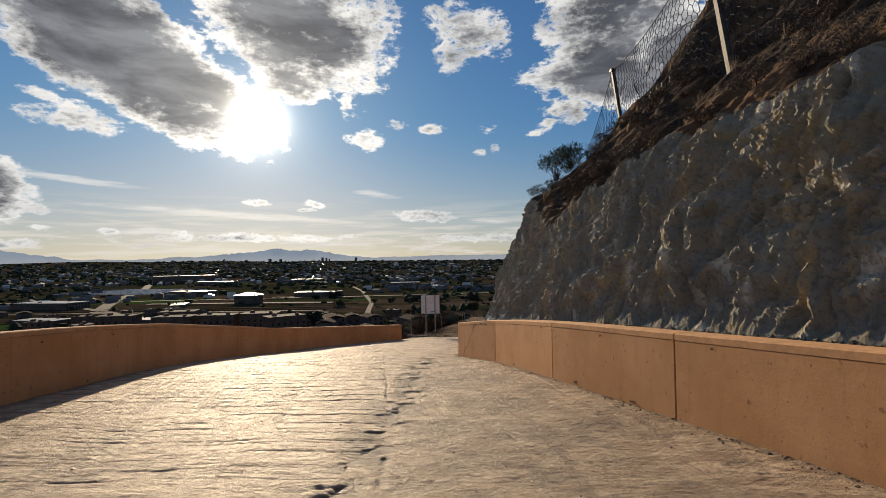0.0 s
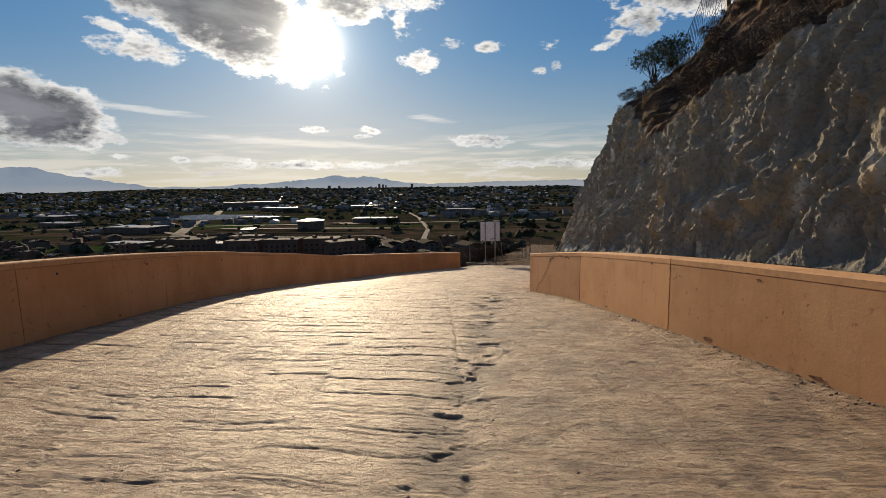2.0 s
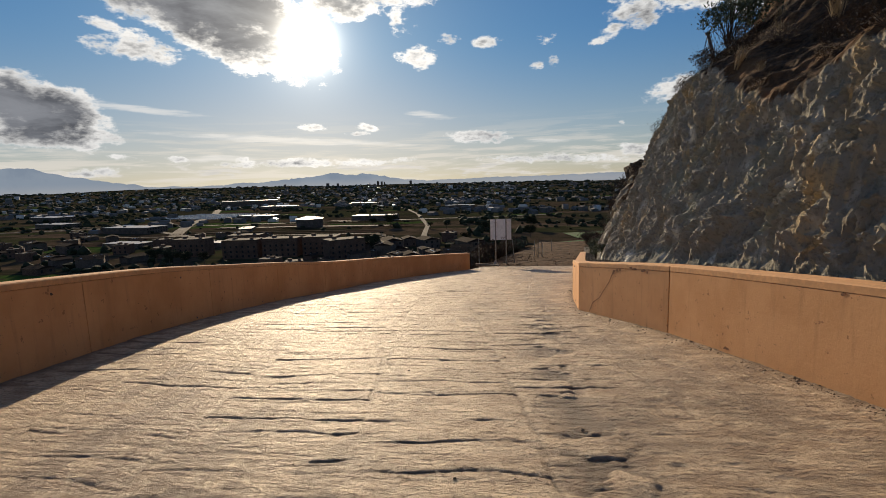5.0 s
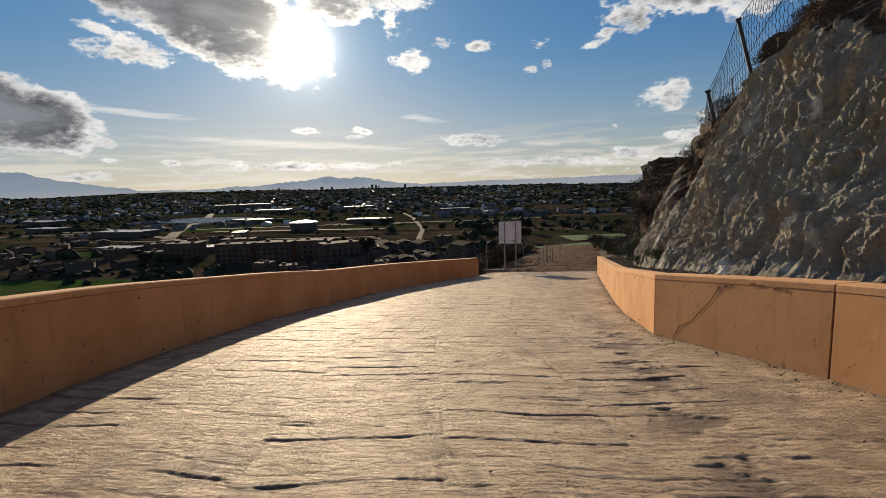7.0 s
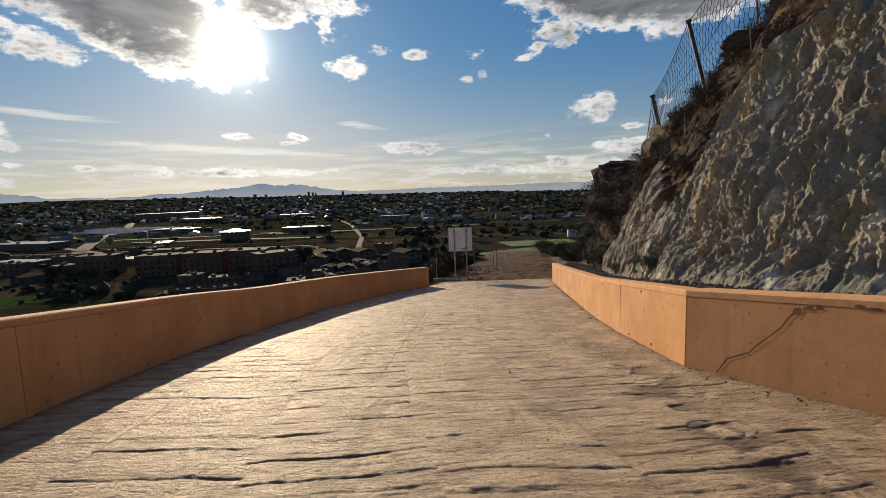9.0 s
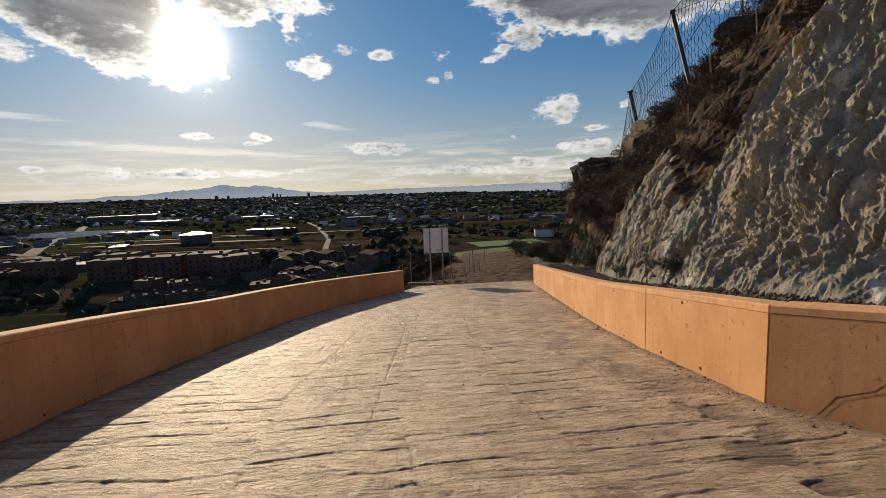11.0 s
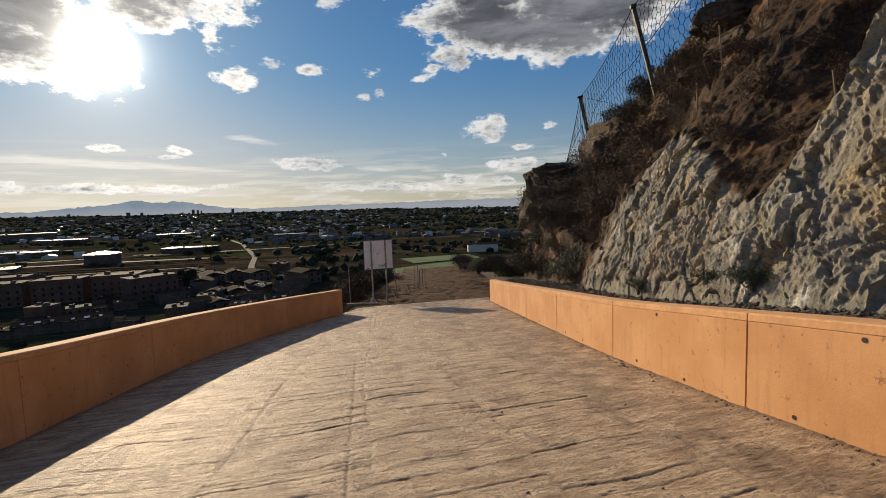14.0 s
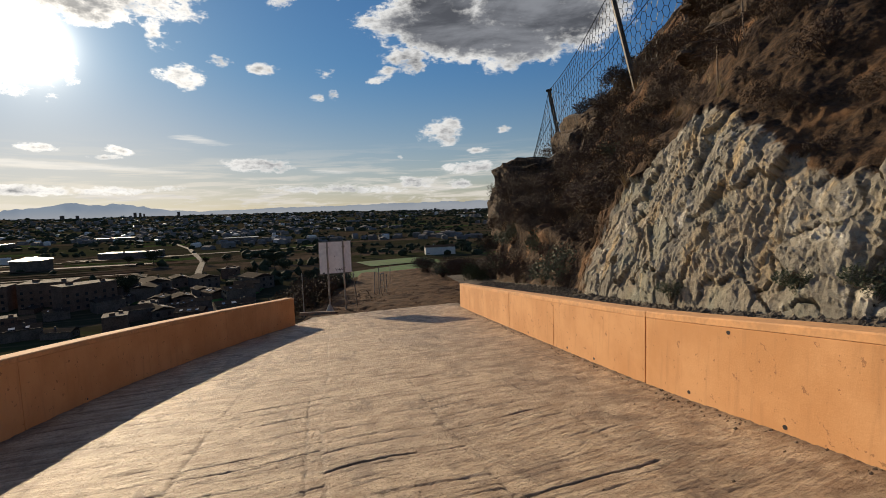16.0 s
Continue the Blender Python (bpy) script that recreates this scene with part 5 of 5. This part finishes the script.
def strip(name, pts, w, mat, label, cat):
    """A road laid over the plain."""
    P = []
    dense = []
    for (x0, y0), (x1, y1) in zip(pts, pts[1:]):
        for k in range(20):
            dense.append((x0 + (x1 - x0) * k / 20, y0 + (y1 - y0) * k / 20))
    dense.append(pts[-1])
    d = np.array(dense)
    t = np.gradient(d, axis=0)
    t /= np.linalg.norm(t, axis=1)[:, None]
    nrm = np.stack([-t[:, 1], t[:, 0]], 1)
    rows = []
    for o in np.linspace(-w / 2, w / 2, 5):
        q = d + nrm * o
        rows.append(np.stack([q[:, 0], q[:, 1], terrain(q[:, 0], q[:, 1]) + 0.45], -1))
    tagged(sheet(name, np.stack(rows, 0), mat), label, cat, kind="structure")


strip("road", [(-300, 420), (-380, 560), (-456, 733), (-610, 1010), (-767, 1304)], 12, TAR, "pale straight road across the fields", "road")
strip("road", [(-24, 215), (-29, 234), (-46, 295), (-60, 400), (-69, 484), (-108, 660), (-180, 900)], 4.5, TAR, "pale street between the houses", "road")
strip("road", [(-190, 300), (-260, 400), (-420, 520), (-600, 560)], 7, TAR, "pale lane past the sheds", "road")
strip("road", [(-600, 480), (-350, 540), (-100, 570), (60, 600)], 9, TAR, "pale road along the dry river", "road")
for k in range(17):
    y = 352 + k * 15.5 + rng.uniform(-4, 4)
    x0, x1 = -430 + 14 * k + rng.uniform(-30, 40), -70 - 3.0 * k + rng.uniform(-25, 15)
    strip("field", [(x0, y - 0.02 * x0), ((x0 + x1) / 2, y + 6 + rng.uniform(-3, 3)), (x1, y + 4)], rng.uniform(3, 11), (BARE, STUBBLE, OLIVE, BARE, TAR)[k % 5], "long narrow terraced field in dull brown", "field")
strip("field", [(40, 300), (78, 320), (120, 335)], 55, GREEN, "bright green crop field", "field")
strip("field", [(55, 372), (90, 378), (112, 380)], 34, GREEN, "bright green crop field", "field")
strip("field", [(-34, 248), (-22, 280), (-18, 305)], 16, GREEN, "bright green lawn behind the houses", "field")


def make_cars():
    vs, fs = [], []
    boxf = ((0, 1, 2, 3), (4, 7, 6, 5), (0, 4, 5, 1), (1, 5, 6, 2), (2, 6, 7, 3), (3, 7, 4, 0))
    for row in range(16):
        for col in range(44):
            if rng.random() < 0.12:
                continue
            x, y = -548 + col * 3.4 + row * 2.4, 690 + row * 6.5 - col * 0.9
            z = tz(x, y)
            for w, l, z0, z1 in ((0.9, 2.1, 0.3, 0.95), (0.75, 1.1, 0.95, 1.5)):
                k = len(vs)
                vs += [(x - w, y - l, z + z0), (x + w, y - l, z + z0), (x + w, y + l, z + z0), (x - w, y + l, z + z0), (x - w * 0.92, y - l * 0.9, z + z1), (x + w * 0.92, y - l * 0.9, z + z1), (x + w * 0.92, y + l * 0.9, z + z1), (x - w * 0.92, y + l * 0.9, z + z1)]
                fs += [tuple(k + i for i in f) for f in boxf]
    tagged(raw("parked_cars", vs, fs, CAR_PAINT), "large lot of parked cars glinting in the sun", "cars", kind="stuff")


make_cars()


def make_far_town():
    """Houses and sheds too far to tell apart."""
    for mat, n, label in ((HAZED_PLASTER, 3400, "distant low town buildings"), (METAL_ROOF, 330, "distant pale sheds and greenhouses"), (WHITEWASH, 420, "distant white houses")):
        vs, fs = [], []
        for _ in range(n):
            a = radians(rng.uniform(-56, 46))
            r = 620 * (4300 / 620) ** (rng.random() ** 0.75)
            x, y = r * math.sin(a), r * math.cos(a)
            if mat is METAL_ROOF and x > 0 and rng.random() < 0.7:
                continue
            if vnoise(np.array([x * 0.006]), np.array([y * 0.006]), seed=120)[0] < 0.42:
                continue
            z = tz(x, y)
            w, d, h = rng.uniform(2.2, 5.5), rng.uniform(3, 8), rng.uniform(2.5, 6)
            if r > 2200 and rng.random() < 0.05:
                h, w, d = rng.uniform(10, 18), 8, 8
            t = rng.uniform(0, 3.14)
            c, s = math.cos(t), math.sin(t)
            k = len(vs)
            for zz, g in ((-2, 1), (h, 1)):
                for dx, dy in ((-w, -d), (w, -d), (w, d), (-w, d)):
                    vs.append((x + dx * c - dy * s, y + dx * s + dy * c, z + zz))
            vs += [(x + dy * -s * 1.0, y + dy * c, z + h + w * 0.35) for dy in (-d, d)]
            fs += [(k, k + 1, k + 5, k + 4), (k + 1, k + 2, k + 6, k + 5), (k + 2, k + 3, k + 7, k + 6), (k + 3, k, k + 4, k + 7), (k + 4, k + 8, k + 9, k + 7), (k + 5, k + 6, k + 9, k + 8), (k + 4, k + 5, k + 8), (k + 6, k + 7, k + 9)]
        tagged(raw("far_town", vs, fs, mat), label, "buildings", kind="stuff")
    for x, y, w, h in ((-1040, 4172, 17, 36), (-1008, 4180, 14, 32), (-985, 4190, 10, 26), (-758, 4230, 18, 32), (-1400, 3900, 20, 30), (-1330, 3950, 16, 26)):
        t = part("tower_block", box_bm(w, w, h + 30, (0, 0, h / 2 - 15), 0.5), HOUSE, None)
        t.matrix_world = pose(x, y, tz(x, y))
        tagged(t, "distant hazy tower block over the town", "tower block", "tower blocks")


make_far_town()


def make_far_trees():
    """Hedges, orchards and groves across the plain, clump by clump."""
    ico = bmesh.new()
    bmesh.ops.create_icosphere(ico, subdivisions=1, radius=1.0)
    bv = np.array([v.co[:] for v in ico.verts])
    bf = np.array([[v.index for v in f.verts] for f in ico.faces])
    ico.free()
    n = 22000
    a = np.radians(nrng.uniform(-58, 48, n))
    r = 190 * (4400 / 190) ** (nrng.random(n) ** 0.62)
    x, y = r * np.sin(a), r * np.cos(a)
    keep = vnoise(x * 0.012, y * 0.03, seed=130) > 0.47
    keep &= ~((x > -560) & (x < -380) & (y > 640) & (y < 830))
    keep &= (r > 900) | (nrng.random(n) < 0.45)
    keep &= ~((x > -430) & (x < -20 - (y - 340) * 0.1) & (y > 345) & (y < 640) & (nrng.random(n) < 0.93))
    keep &= ~((x > 20) & (x < 130) & (y > 270) & (y < 400))
    keep &= ~((x > -130) & (x < -10) & (y < 330) & (nrng.random(n) < 0.8))
    x, y, r = x[keep], y[keep], r[keep]
    n = len(x)
    size = (1.0 + 2.3 * nrng.random(n) ** 2) * (1 + r / 3200)
    V = bv[None] * (1 + (nrng.random((n, len(bv), 1)) - 0.5) * 0.9)
    V = V * size[:, None, None] * np.stack([1 + nrng.random(n) * (0.5 + r / 1500), np.ones(n), 0.75 + 0.4 * nrng.random(n)], -1)[:, None]
    V = V + np.stack([x, y, terrain(x, y) + size * 0.55], -1)[:, None]
    F = bf[None] + len(bv) * np.arange(n)[:, None, None]
    tagged(raw("far_trees", V.reshape(-1, 3), F.reshape(-1, 3), TREE_LEAF), "dark hedges, orchards and groves across the plain", "trees", kind="stuff")


make_far_trees()


def make_tree(h, crown, seed):
    t = empty("tree")
    bm = rod_bm((0, 0, -0.5), (0, 0, h * 0.55), 0.35, 8, 0.2)
    r = random.Random(seed)
    for k in range(7):
        a = k * 0.9
        e = Vector((math.cos(a), math.sin(a), 0)) * crown * 0.6 + Vector((0, 0, h * r.uniform(0.6, 0.85)))
        b2 = rod_bm((0, 0, h * 0.45), e, 0.14, 5, 0.04)
        me = bpy.data.meshes.new("limb")
        b2.to_mesh(me)
        b2.free()
        bm.from_mesh(me)
        bpy.data.meshes.remove(me)
    part("trunk", bm, BARK, t)
    bm = bmesh.new()
    for k in range(14):
        a, q = r.uniform(0, 6.28), r.random() ** 0.5
        leaves_mesh(bm, (math.cos(a) * crown * 0.65 * q, math.sin(a) * crown * 0.65 * q, h * r.uniform(0.5, 0.85)), crown * 0.5, 170, 0.42, 0.85, seed * 31 + k)
    part("crown", bm, TREE_LEAF, t)
    return tagged(t, "dark rounded tree among the houses", "tree", "trees in the valley")


TREE = make_tree(11, 6.5, 4)
TREE.matrix_world = pose(-78, 298, tz(-78, 298))
for x, y, s in ((-105, 475, 1.25), (-83, 318, 0.9), (-190, 262, 0.9), (-178, 258, 0.8), (-205, 270, 0.85), (-168, 262, 0.7), (-20, 330, 0.8), (0, 345, 0.9), (12, 300, 0.7), (25, 360, 0.9), (-8, 390, 1.0), (30, 420, 1.1), (62, 430, 0.9), (140, 440, 0.8), (155, 425, 0.8), (-130, 500, 0.7), (-45, 440, 0.8), (-62, 452, 0.6), (5, 270, 0.7), (18, 250, 0.6)):
    copy_thing(TREE, pose(x, y, tz(x, y), 0, 0, x * 7) @ Matrix.Scale(s, 4))
